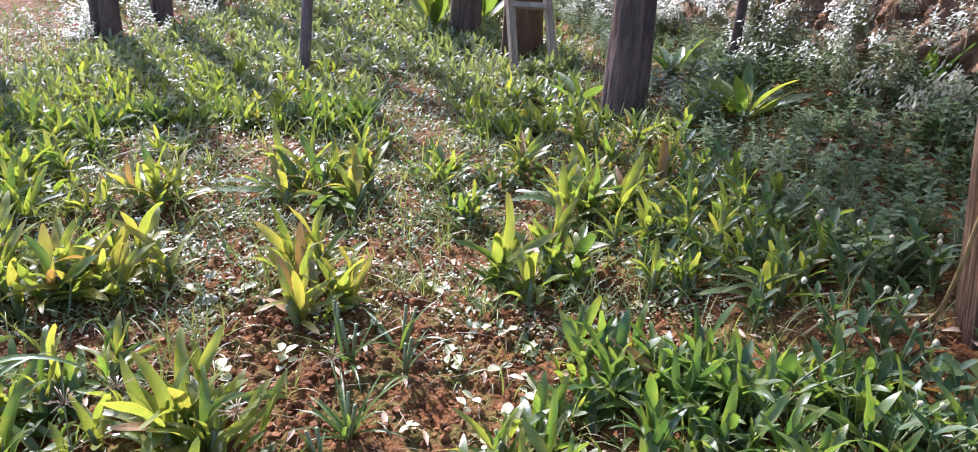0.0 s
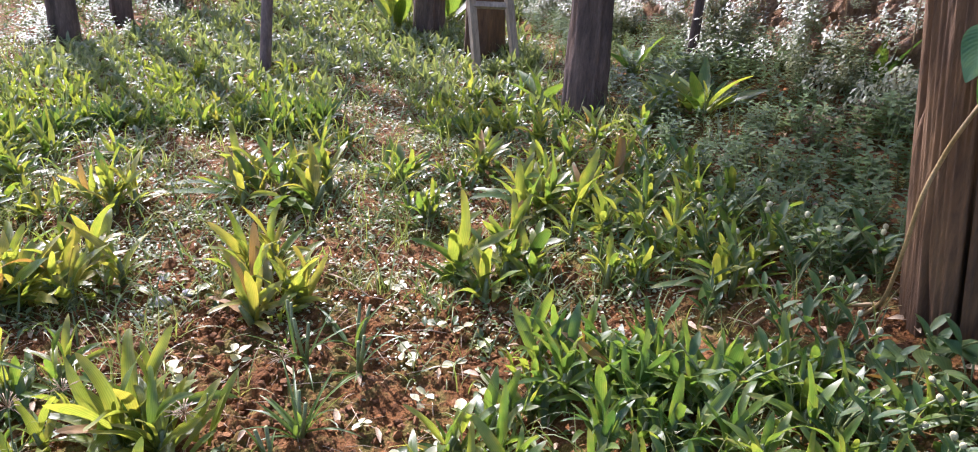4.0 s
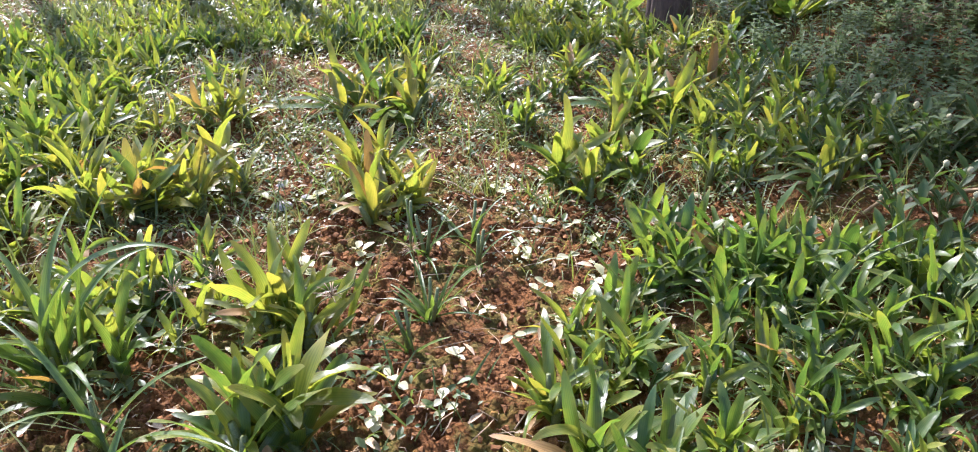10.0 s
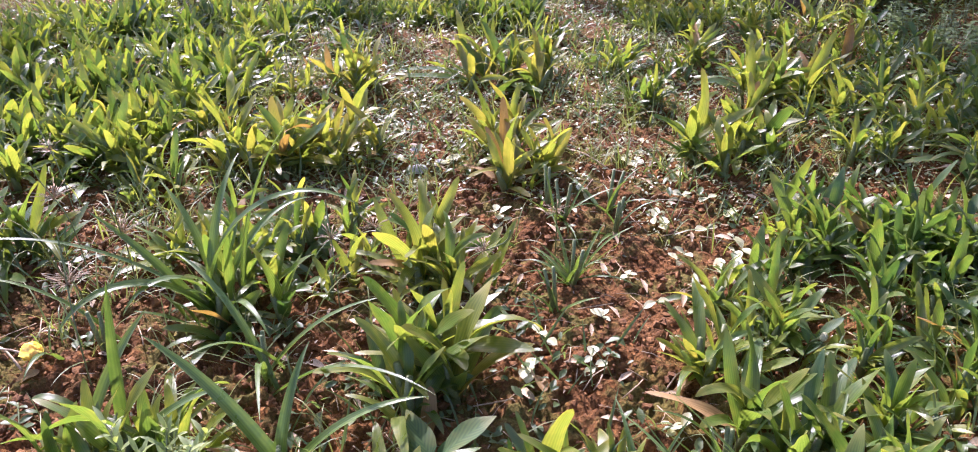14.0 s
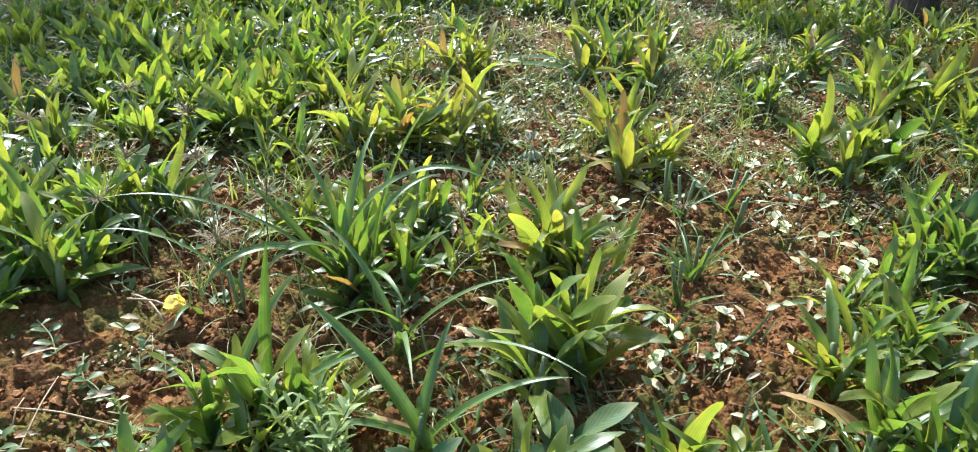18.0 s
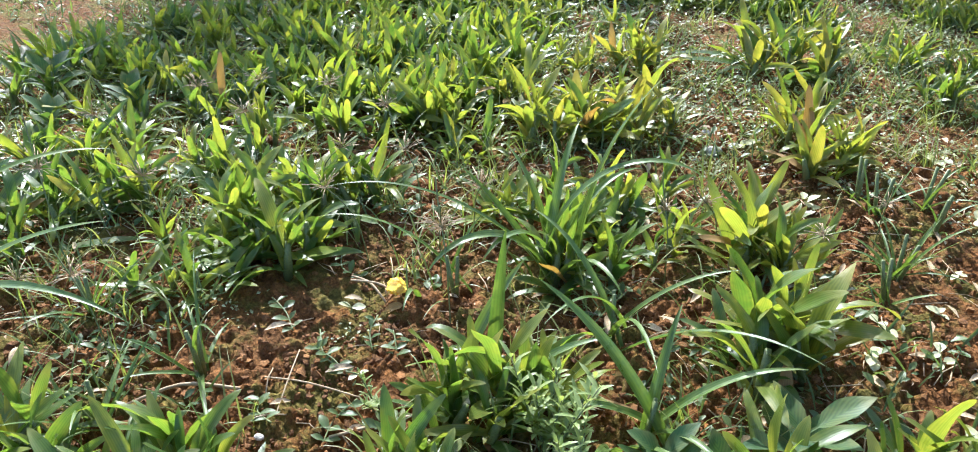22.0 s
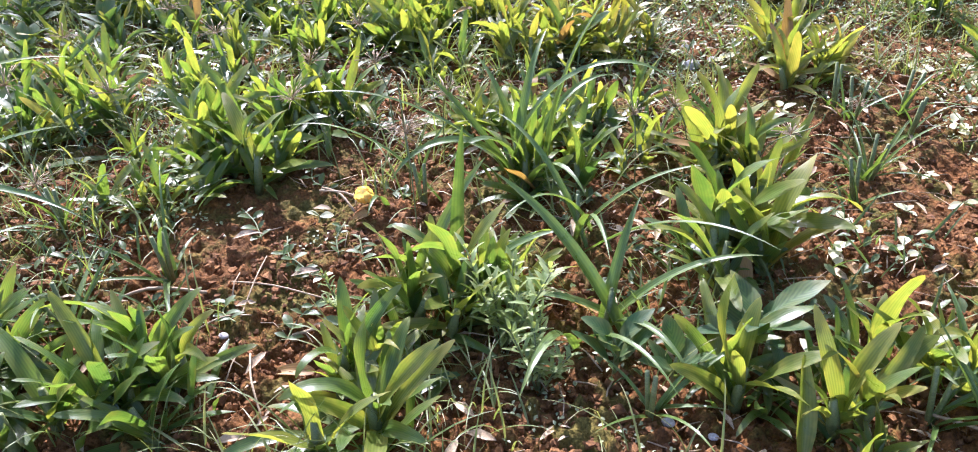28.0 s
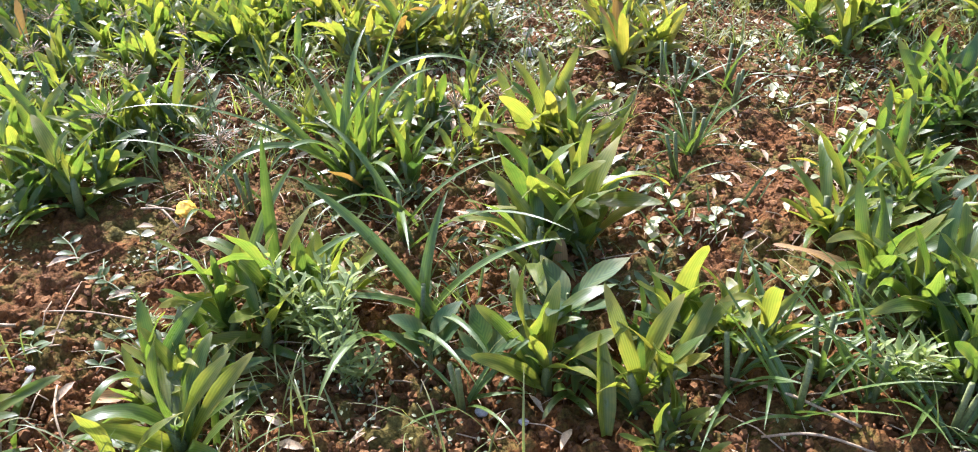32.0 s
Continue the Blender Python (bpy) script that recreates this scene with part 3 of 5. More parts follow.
strap_plant(-0.681, 2.394, 0.057, 0.112, 12, 0.70)
strap_plant(-0.807, 2.167, 0.063, 0.103, 14, 0.50)
strap_plant(0.703, 2.210, 0.078, 0.137, 10, 0.30)
strap_plant(0.195, 2.663, 0.075, 0.123, 12, 0.45)
strap_plant(0.051, 2.008, 0.044, 0.097, 8, 0.40)
strap_plant(-0.315, 2.258, 0.060, 0.125, 14, 0.50)
for x, y, h, n, hue in ((0.30, 0.95, 0.14, 16, 0.15), (0.42, 0.92, 0.14, 16, 0.12), (0.55, 0.90, 0.13, 14, 0.15), (0.20, 1.02, 0.13, 14, 0.2), (0.65, 0.88, 0.12, 10, 0.2), (0.50, 0.82, 0.13, 14, 0.2), (0.38, 1.0, 0.14, 14, 0.1),
                        (0.60, 1.45, 0.13, 14, 0.35), (0.50, 1.47, 0.12, 14, 0.4), (0.45, 1.70, 0.13, 14, 0.4), (0.35, 1.60, 0.13, 14, 0.45), (0.62, 1.62, 0.12, 12, 0.3), (0.25, 1.95, 0.13, 12, 0.45), (0.38, 2.0, 0.12, 12, 0.45),
                        (0.31, 2.16, 0.13, 11, 0.5), (0.44, 2.17, 0.13, 10, 0.5), (0.56, 2.08, 0.13, 10, 0.45), (0.50, 1.93, 0.13, 12, 0.45), (0.58, 1.80, 0.12, 10, 0.4), (0.40, 1.88, 0.12, 9, 0.55), (0.68, 1.42, 0.12, 9, 0.3), (0.12, 2.42, 0.13, 9, 0.5)):
    strap_plant(x, y, 0.05, h, n, hue)
for x, y, h, n, hue in ((-0.62, 1.10, 0.14, 16, 0.5), (-0.72, 1.05, 0.13, 14, 0.45), (-0.56, 1.0, 0.12, 10, 0.5), (-0.315, 1.50, 0.16, 14, 0.7), (-1.72, 0.88, 0.15, 14, 0.35), (-1.60, 0.98, 0.14, 14, 0.4), (-1.45, 1.0, 0.13, 14, 0.35), (-1.32, 0.96, 0.14, 14, 0.4), (-1.22, 0.98, 0.13, 14, 0.45), (-1.35, 1.14, 0.13, 12, 0.45), (-1.7, 1.1, 0.14, 14, 0.35),
                        (-1.15, 1.42, 0.14, 14, 0.5), (-1.3, 1.38, 0.13, 12, 0.45), (-1.42, 1.6, 0.14, 14, 0.4), (-1.68, 1.35, 0.14, 14, 0.35), (-0.95, 1.25, 0.13, 10, 0.5), (-1.55, 0.82, 0.13, 10, 0.4), (-0.78, 1.0, 0.12, 10, 0.45)):
    strap_plant(x, y, 0.06, h, n, hue)


# the field beyond: the same plants, each one mesh
FAR_SOURCE = {}


def far_plant_mesh(material):
    heap = Heap()
    for k, i, sx, sy, turn, a in shoots(0.045, rng.randint(20, 30)):
        lean, bend, wide, twist = FORMS[rng.randrange(len(FORMS))]
        length = rng.uniform(0.05, 0.105)
        v, f, u = blade(length, length * wide * 1.2, lean, bend, 4, 3, 0.3, twist)
        heap.add(v, f, u, Matrix.Translation((sx, sy, 0)) @ Matrix.Rotation(turn, 4, "Z"))
    me = heap.mesh("strap_leaf_plant", material)
    FAR_SOURCE[me.name] = (np.concatenate(heap.v), heap.f, np.concatenate(heap.u))
    return me


def shoot_mesh(material):
    heap = Heap()
    for i in range(8):
        lean, bend, wide, twist = FORMS[rng.randrange(len(FORMS))]
        length = rng.uniform(0.06, 0.115)
        v, f, u = blade(length, length * wide * 1.15, lean, bend, 6, 3, 0.3, twist)
        heap.add(v, f, u, Matrix.Translation((rng.gauss(0, 0.006), rng.gauss(0, 0.006), 0)) @ Matrix.Rotation(i * 2.4, 4, "Z"))
    return heap.mesh("shoot", material)


SHOOTS = [shoot_mesh(STRAP_FAR[i % 2]) for i in range(16)]
FAR_MESHES = [far_plant_mesh(STRAP_FAR[i % 2]) for i in range(12)]


def bare(x, y):
    """Stretches of open soil and path."""
    if -0.28 < x + 0.1 * (y - 2) < 0.02 and y < 3.0:
        return True
    if y < 2.35 and x > -1.0:
        return True
    if y < 1.35 and x > -2.2:
        return True
    return (x + 0.95) ** 2 + (y - 2.05) ** 2 < 0.06 or (x + 1.5) ** 2 + (y - 1.05) ** 2 < 0.05


def far_field():
    made = []
    for _ in range(20000):
        y = rng.uniform(0.7, 4.6)
        x = rng.uniform(-3.4, 0.95)
        if x > 0.35 or (x > 0.1 and y < 2.3) or bare(x, y):
            continue
        if x < -2.9 + 0.9 * noise.noise(Vector((y * 1.3, 0, 4))) or y < 0.95 + 0.5 * noise.noise(Vector((x * 1.5, 2, 4))) - 0.25 * (x < -2.6):
            continue
        if y > 2.85 and x < -1.62 + 0.57 * (y - 2.92):
            continue
        if y > 1.0 and x < -2.12 + 0.42 * (y - 1.4) + 0.08 * noise.noise(Vector((x * 3, y * 3, 1))):
            continue
        gap = 0.0085 if y < 2.2 else 0.0036
        if any((x - a) ** 2 + (y - b) ** 2 < gap for a, b in made):
            continue
        made.append((x, y))
    made.sort(key=lambda p: (p[0] + 0.3) ** 2 + p[1] ** 2)
    middle, beyond = Heap(), Heap()
    for i, (x, y) in enumerate(made):
        me = rng.choice(FAR_MESHES[1::2] if rng.random() < 0.5 else FAR_MESHES[0::2])
        s = rng.uniform(0.8, 1.2) * (0.78 if y > 2.3 else 1.0)
        m = Matrix.LocRotScale((x, y, ground_z(x, y)), Euler((0, 0, rng.uniform(0, 6.28))), (s, s, s * rng.uniform(0.8, 1.1)))
        if i < 100:
            ob = new("strap_leaf_plant")
            ob.matrix_basis = m
            tagged(ob, "strap-leaved plant in the dense sunlit field", "plant", "strap-leaved plants")
            for _ in range(6):
                a, d = rng.uniform(0, 6.283), 0.065 * math.sqrt(rng.random())
                part("shoot", rng.choice(SHOOTS), ob, Matrix.Translation((d * math.cos(a), d * math.sin(a), 0)) @ Matrix.Rotation(around(rng), 4, "Z"))
        else:
            source = FAR_SOURCE[me.name]
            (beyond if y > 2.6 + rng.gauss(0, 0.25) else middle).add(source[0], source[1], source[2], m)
    # the farther plants wear the leaf colour that is greyed for haze
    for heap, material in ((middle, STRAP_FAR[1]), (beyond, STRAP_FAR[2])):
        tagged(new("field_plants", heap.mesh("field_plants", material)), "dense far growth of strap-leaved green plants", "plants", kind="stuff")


far_field()


# ---- posts and trees ----
def column(base, top, r0, r1, rows, sides, crack, seed, flare=0.0):
    """A split, weathered round timber from base to top."""
    base, top = Vector(base), Vector(top)
    verts = []
    for i in range(rows + 1):
        s = i / rows
        c = base.lerp(top, s)
        r = r0 + (r1 - r0) * s + flare * math.exp(-s * 14)
        for k in range(sides):
            a = 2 * math.pi * k / sides
            d = Vector((math.cos(a), math.sin(a), 0))
            z = (c.z - base.z)
            warp = 0.25 * noise.noise(Vector((d.x * 2 + seed, d.y * 2, z * 3.0)))
            groove = noise.noise(Vector((d.x * 2.5 + seed + warp, d.y * 2.5, z * 0.7 + warp)))
            deep = min(1.0, max(0.0, 0.13 - abs(groove)) / 0.06) * min(1.0, max(0.0, 0.75 + 1.8 * noise.noise(Vector((d.x * 2, d.y * 2 + seed, z * 2.2)))))
            fine = noise.fractal(Vector((d.x * 14 + seed, d.y * 14, z * 3)), 1.0, 2.0, 3)
            verts.append(c + d * (r * (1 - crack * deep + 0.05 * fine + 0.05 * noise.noise(Vector((d.x * 2, d.y * 2 + seed, z * 1.5))))))
    faces = [(i * sides + k, i * sides + (k + 1) % sides, (i + 1) * sides + (k + 1) % sides, (i + 1) * sides + k) for i in range(rows) for k in range(sides)]
    faces.append(tuple(range(rows * sides, (rows + 1) * sides)))
    return verts, faces


def crown_mesh(centre, spread, height, count, leaf=0.09):
    heap = Heap()
    for _ in range(count):
        d = Vector((rng.gauss(0, 1), rng.gauss(0, 1), rng.gauss(0, 1))).normalized() * rng.random() ** 0.4
        p = Vector((centre[0] + d.x * spread, centre[1] + d.y * spread, centre[2] + d.z * height))
        for _k in range(5):
            q = p + Vector((rng.gauss(0, 0.09), rng.gauss(0, 0.09), rng.gauss(0, 0.07)))
            v, f, u = blade(leaf * rng.uniform(0.7, 1.3), leaf * 0.45, rng.uniform(0.8, 1.6), 0.5, 3, 3, 0.2, 0, "oval")
            heap.add(v, f, u, Matrix.Translation(q) @ Matrix.Rotation(rng.uniform(0, 6.28), 4, "Z"))
    return heap.mesh("crown", HERB)


def tree(x, y, r, height, lean_x, lean_y, label, material, crown, seed):
    ob = thing("tree", x, y, label, "tree", "trees of the grove")
    v, f = column((0, 0, -0.1), (lean_x * height, lean_y * height, height), r, r * 0.7, 60, 40, 0.22, seed, r * 0.25)
    part("trunk", mesh_of("trunk", v, f, material), ob)
    spread, tall, count = crown
    for k in range(4):
        a = k * 1.57 + seed
        p0 = Vector((lean_x * height, lean_y * height, height * 0.93))
        p1 = p0 + Vector((math.cos(a) * spread * 0.7, math.sin(a) * spread * 0.7, tall * 0.5))
        v, f = tube([p0, p0.lerp(p1, 0.5) + Vector((0, 0, 0.08)), p1], [r * 0.45, r * 0.3, r * 0.12], 8)
        part("limb", mesh_of("limb", v, f, material), ob)
    part("crown", crown_mesh((lean_x * height, lean_y * height, height + tall * 0.35), spread, tall, count), ob, label="unseen green leafy crown")
    return ob


tree(0.435, 2.42, 0.057, 4.6, -0.005, 0.02, "grey-brown tree trunk among green weeds", TRUNK, (0.7, 0.5, 200), 3)
tree(-0.06, 3.66, 0.06, 4.4, 0.0, 0.0, "dark tree trunk at the edge of the field", TRUNK, (0.75, 0.4, 200), 5)
tree(0.17, 3.3, 0.07, 4.2, -0.02, 0.0, "reddish-brown tree trunk beside a pale ladder", WOOD, (0.7, 0.4, 200), 6)
tree(-1.12, 4.45, 0.045, 5.6, 0.0, 0.0, "dark shaded tree trunk beyond the field", TRUNK, (0.75, 0.4, 150), 11)
# lean and height put this unseen crown where it shades the right-hand herbs
tree(-1.30, 4.1, 0.055, 3.05, 0.09, 0.09, "dark tree trunk at the far edge of the field", TRUNK, (0.42, 0.32, 95), 10)
# stands out of view; added to cast the shade band on the left
tree(-2.92, 3.32, 0.05, 1.55, 0.0, 0.0, "unseen young leafy tree added to shade the field edge", TRUNK, (0.36, 0.26, 120), 17)
tree(0.79, 2.62, 0.014, 4.6, 0.0, 0.0, "slim grey trunk before the earth bank", TRUNK, (0.7, 0.6, 150), 13)

# trunks with unseen tops, cut short to keep long shadows off the field
for x, y, r, h, seed in ((-1.46, 3.36, 0.055, 1.3, 8), (-1.37, 3.72, 0.045, 1.4, 9), (-1.74, 2.98, 0.03, 1.05, 12)):
    cut_trunk = new("wooden_post", mesh_of("wooden_post", *column((0, 0, -0.1), (0, 0, h), r, r * 0.92, 40, 40, 0.2, seed), TRUNK))
    cut_trunk.location = (x, y, ground_z(x, y))
    tagged(cut_trunk, "dark trunk at the far edge, cut short for its shadow", "post", "posts of the field")
pole = new("garden_stake", mesh_of("garden_stake", *column((-0.61, 2.9, -0.1), (-0.5, 2.95, 1.3), 0.02, 0.017, 24, 14, 0.12, 4), BARK))
tagged(pole, "thin leaning wooden stake standing in the field", "stake")

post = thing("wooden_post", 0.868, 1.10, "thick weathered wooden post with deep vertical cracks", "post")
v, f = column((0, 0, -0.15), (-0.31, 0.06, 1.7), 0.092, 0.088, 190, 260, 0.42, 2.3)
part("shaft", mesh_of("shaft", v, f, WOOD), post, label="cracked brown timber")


# ---- vine on the post ----
def smooth_line(points, per=6):
    """Points along a soft curve through the given ones."""
    pts = [Vector(p) for p in points]
    out = []
    for i in range(len(pts) - 1):
        p0, p1, p2, p3 = pts[max(i - 1, 0)], pts[i], pts[i + 1], pts[min(i + 2, len(pts) - 1)]
        for k in range(per):
            t = k / per
            out.append(0.5 * ((2 * p1) + (p2 - p0) * t + (2 * p0 - 5 * p1 + 4 * p2 - p3) * t * t + (3 * p1 - p0 - 3 * p2 + p3) * t ** 3))
    return out + [pts[-1]]


vine = thing("climbing_vine", 0, 0, "climbing vine with large heart-shaped green leaves on the post", "vine", z=0.0)
line = smooth_line([(0.70, 1.15, 0.15), (0.712, 1.115, 0.20), (0.706, 1.09, 0.255), (0.693, 1.062, 0.323), (0.688, 1.047, 0.406), (0.698, 1.046, 0.456), (0.70, 1.025, 0.51),
                    (0.735, 1.02, 0.60), (0.76, 1.02, 0.70), (0.73, 1.03, 0.85)])
part("stem", mesh_of("stem", *tube(line, 0.0033, 8), VINE), vine, label="smooth yellow-brown vine stem")
root = smooth_line([(0.718, 1.128, 0.19), (0.66, 1.17, 0.16), (0.60, 1.19, 0.145), (0.54, 1.16, 0.125)])
part("runner", mesh_of("runner", *tube(root, 0.0035, 8), VINE), vine)
for px_, py_, pz_, turn, tilt, size, wide in ((0.748, 0.995, 0.645, -2.1, 2.8, 0.17, 0.118), (0.742, 0.995, 0.665, -2.4, 2.3, 0.085, 0.055), (0.69, 0.99, 0.66, -2.6, 2.5, 0.085, 0.06),
                                              (0.83, 1.0, 0.66, -0.9, 2.4, 0.12, 0.085), (0.74, 1.02, 0.8, -1.5, 2.2, 0.14, 0.1), (0.80, 1.0, 0.9, -1.0, 2.4, 0.15, 0.1)):
    v, f, u = blade(size, wide, tilt, 0.25, 16, 9, 0.16, 0.0, "heart", 0.04)
    part("leaf", mesh_of("leaf", v, f, VINE_LEAF, u), vine, Matrix.Translation((px_, py_, pz_)) @ Matrix.Rotation(turn, 4, "Z"))
    stalk = [Vector((px_, py_, pz_)), Vector((px_, py_ + 0.01, pz_ + 0.02)), Vector((0.745, 1.022, pz_ + 0.035))]
    part("leaf_stalk", mesh_of("leaf_stalk", *tube(stalk, 0.0018, 6), VINE), vine)

# ---- a pale ladder beside the far trunk ----
ladder = thing("wooden_ladder", 0.2, 3.05, "pale wooden ladder leaning by a tree trunk", "ladder")
for x0, x1 in ((0.085, -0.13), (-0.06, -0.23)):
    part("rail", mesh_of("rail", *tube([(x0, 0, -0.05), (x1, 0.1, 1.3)], 0.018, 4), PLANK, smooth=False), ladder)
for k in range(4):
    zz = 0.235 + 0.28 * k
    part("rung", mesh_of("rung", *tube([(-0.066 - 0.126 * zz, 0.004 + 0.074 * zz, zz), (0.08 - 0.16 * zz, 0.004 + 0.074 * zz, zz)], 0.014, 4), PLANK, smooth=False), ladder)


# ---- weeds ----
def oval_mesh(name, length, width, lean, bend, material, rows=5, across=5, fold=0.25):
    v, f, u = blade(length, width, lean, bend, rows, across, fold, 0.0, "oval")
    return mesh_of(name, v, f, material, u)


def grass_tuft(x, y, blades, label, spread=0.02, z=None):
    """Arching blades: turn, length, width, lean, bend."""
    ob = thing("grass_tuft", x, y, label, "grass", "grass tufts")
    for turn, length, width, lean, bend in blades:
        v, f, u = blade(length * (1.15 if length > 0.15 else 1.0), width * (1.3 if width > 0.012 else 1.0), lean, bend, 16, 5, 0.45, rng.uniform(-0.5, 0.5), "grass")
        part("blade", mesh_of("blade", v, f, GRASS, u), ob, Matrix.Translation((rng.gauss(0, spread), rng.gauss(0, spread), 0)) @ Matrix.Rotation(turn, 4, "Z"))
    for _ in range(2):
        part("stem", mesh_of("stem", *tube([(0, 0, -0.02), (rng.gauss(0, 0.01), rng.gauss(0, 0.01), 0.08)], [0.004, 0.003], 6), STEM), ob)
    return ob


TALL = "tall grass tuft with long arching glossy blades"
grass_tuft(-0.69, 0.86, ((0.55, 0.32, 0.018, 0.08, 0.8), (0.2, 0.34, 0.015, 0.15, 2.3), (3.3, 0.22, 0.018, 0.5, 0.3), (3.5, 0.36, 0.012, 0.75, 1.1), (-2.36, 0.25, 0.017, 0.45, 2.2),
                         (-2.1, 0.19, 0.015, 0.25, 2.3), (1.5, 0.24, 0.014, 0.2, 1.2), (-0.8, 0.19, 0.013, 0.5, 1.7), (2.5, 0.2, 0.014, 0.3, 1.0), (0.9, 0.22, 0.013, 0.35, 1.6)), TALL)
grass_tuft(-0.82, 0.76, ((3.4, 0.26, 0.011, 0.6, 1.4), (0.6, 0.15, 0.011, 0.2, 0.6), (4.9, 0.14, 0.011, 0.5, 1.5)), TALL)
grass_tuft(-1.50, 0.34, ((0.75, 0.44, 0.015, 0.45, 1.4), (0.35, 0.38, 0.019, 0.75, 0.75), (0.0, 0.46, 0.014, 0.7, 1.35), (1.3, 0.3, 0.016, 0.3, 0.7), (2.2, 0.3, 0.016, 0.3, 0.9), (-0.6, 0.24, 0.015, 0.7, 1.1)), TALL)
grass_tuft(-0.57, 0.72, ((-0.55, 0.3, 0.01, 0.75, 0.9), (0.1, 0.2, 0.012, 0.6, 0.8), (2.6, 0.22, 0.012, 0.5, 1.1), (-1.2, 0.26, 0.011, 0.6, 1.2), (-2.0, 0.22, 0.011, 0.5, 1.4)), "grass tuft with narrow drooping blades on soil")
grass_tuft(-0.50, 0.53, ((2.9, 0.24, 0.017, 0.5, 0.7), (0.2, 0.2, 0.013, 0.6, 1.0), (-0.8, 0.2, 0.012, 0.7, 1.3), (3.6, 0.18, 0.014, 0.8, 1.0), (1.4, 0.17, 0.013, 0.3, 1.0), (4.6, 0.2, 0.013, 0.5, 1.7), (5.5, 0.18, 0.012, 0.6, 1.7)), "grass tuft with narrow drooping blades on soil")
grass_tuft(0.64, 0.735, ((2.9, 0.27, 0.021, 0.06, 0.12), (0.3, 0.12, 0.013, 0.6, 0.8), (1.9, 0.1, 0.012, 0.5, 0.9)), "single tall upright grass blade among leaves")
grass_tuft(-0.69, 0.565, ((1.2, 0.2, 0.02, 0.05, 0.1), (0.9, 0.17, 0.018, 0.4, 0.5), (0.2, 0.18, 0.016, 0.5, 0.9)), "broad upright grass blades among leaves")
for gx, gy, count, length in ((-0.17, 1.02, 16, 0.13), (-0.19, 1.2, 7, 0.12), (-0.11, 1.25, 6, 0.13), (-0.19, 0.94, 5, 0.09), (-0.08, 0.56, 14, 0.13), (-0.03, 0.53, 14, 0.12), (-1.09, 0.49, 7, 0.17),
                              (-1.15, 0.36, 8, 0.14), (-0.1, 1.18, 6, 0.1), (-0.22, 1.25, 5, 0.08), (-0.42, 0.42, 7, 0.13), (-1.32, 0.55, 8, 0.15), (0.02, 0.62, 8, 0.12), (-1.52, 0.5, 8, 0.13),
                              (0.02, 0.49, 10, 0.17), (0.1, 0.53, 9, 0.18), (-0.06, 0.46, 9, 0.15), (0.09, 0.45, 8, 0.15), (-0.13, 0.49, 6, 0.13)):
    grass_tuft(gx, gy, [(around(rng), length * rng.uniform(0.6, 1.2), rng.uniform(0.005, 0.0095), rng.uniform(0.3, 1.2), rng.uniform(0.2, 1.2)) for _ in range(count)], "low fan of thin grass blades on red soil", 0.006)


def wisp(x, y, height, lean, turn):
    """A thin flowering grass stem with a loose head of fine branches."""
    ob = thing("seed_grass", x, y, "thin seeding grass stem with a feathery head", "grass", "seeding grasses", turn=turn)
    top = Vector((lean * height, 0, height))
    pts = smooth_line([(0, 0, -0.02), (0.25 * top.x, 0, 0.5 * height), top * 0.85 + Vector((0.02, 0, 0)), top + Vector((0.12 * height, 0, 0))], 4)
    part("stem", mesh_of("stem", *tube(pts, 0.0011, 5), STEM), ob)
    heap = Heap()
    for k in range(26):
        p = pts[len(pts) // 2 + (k * 7) % (len(pts) - len(pts) // 2)]
        d = Vector((rng.gauss(0, 1), rng.gauss(0, 1), rng.uniform(0.2, 1.2))).normalized() * height * rng.uniform(0.08, 0.2)
        v, f = tube([p, p + d * 0.6, p + d + Vector((0, 0, -0.004))], [0.0005, 0.0004, 0.0008], 4)
        heap.add(v, f)
    part("seed_head", heap.mesh("seed_head", STRAW), ob)


for wx, wy, wh in ((-1.42, 0.62, 0.24), (-1.3, 0.72, 0.2), (-1.55, 0.95, 0.22), (-1.2, 1.15, 0.2), (-1.35, 1.2, 0.2), (-0.95, 0.95, 0.2), (-0.86, 0.8, 0.2), (-0.45, 0.98, 0.17), (-1.45, 0.42, 0.22), (-1.36, 0.47, 0.2), (-0.84, 0.9, 0.22), (-1.05, 1.1, 0.18), (-1.15, 0.95, 0.2), (-0.98, 0.8, 0.2), (-0.8, 0.68, 0.2), (-1.6, 0.7, 0.22), (-1.5, 1.15, 0.2), (-1.3, 1.0, 0.2), (-0.35, 0.95, 0.16), (-0.2, 1.1, 0.14), (-1.2, 0.45, 0.2), (-0.52, 0.9, 0.17)):
    wisp(wx, wy, wh, rng.uniform(0.1, 0.5), around(rng))

GLOBE_LEAF = oval_mesh("leaf", 1.0, 0.34, 0.7, 0.5, BIG)


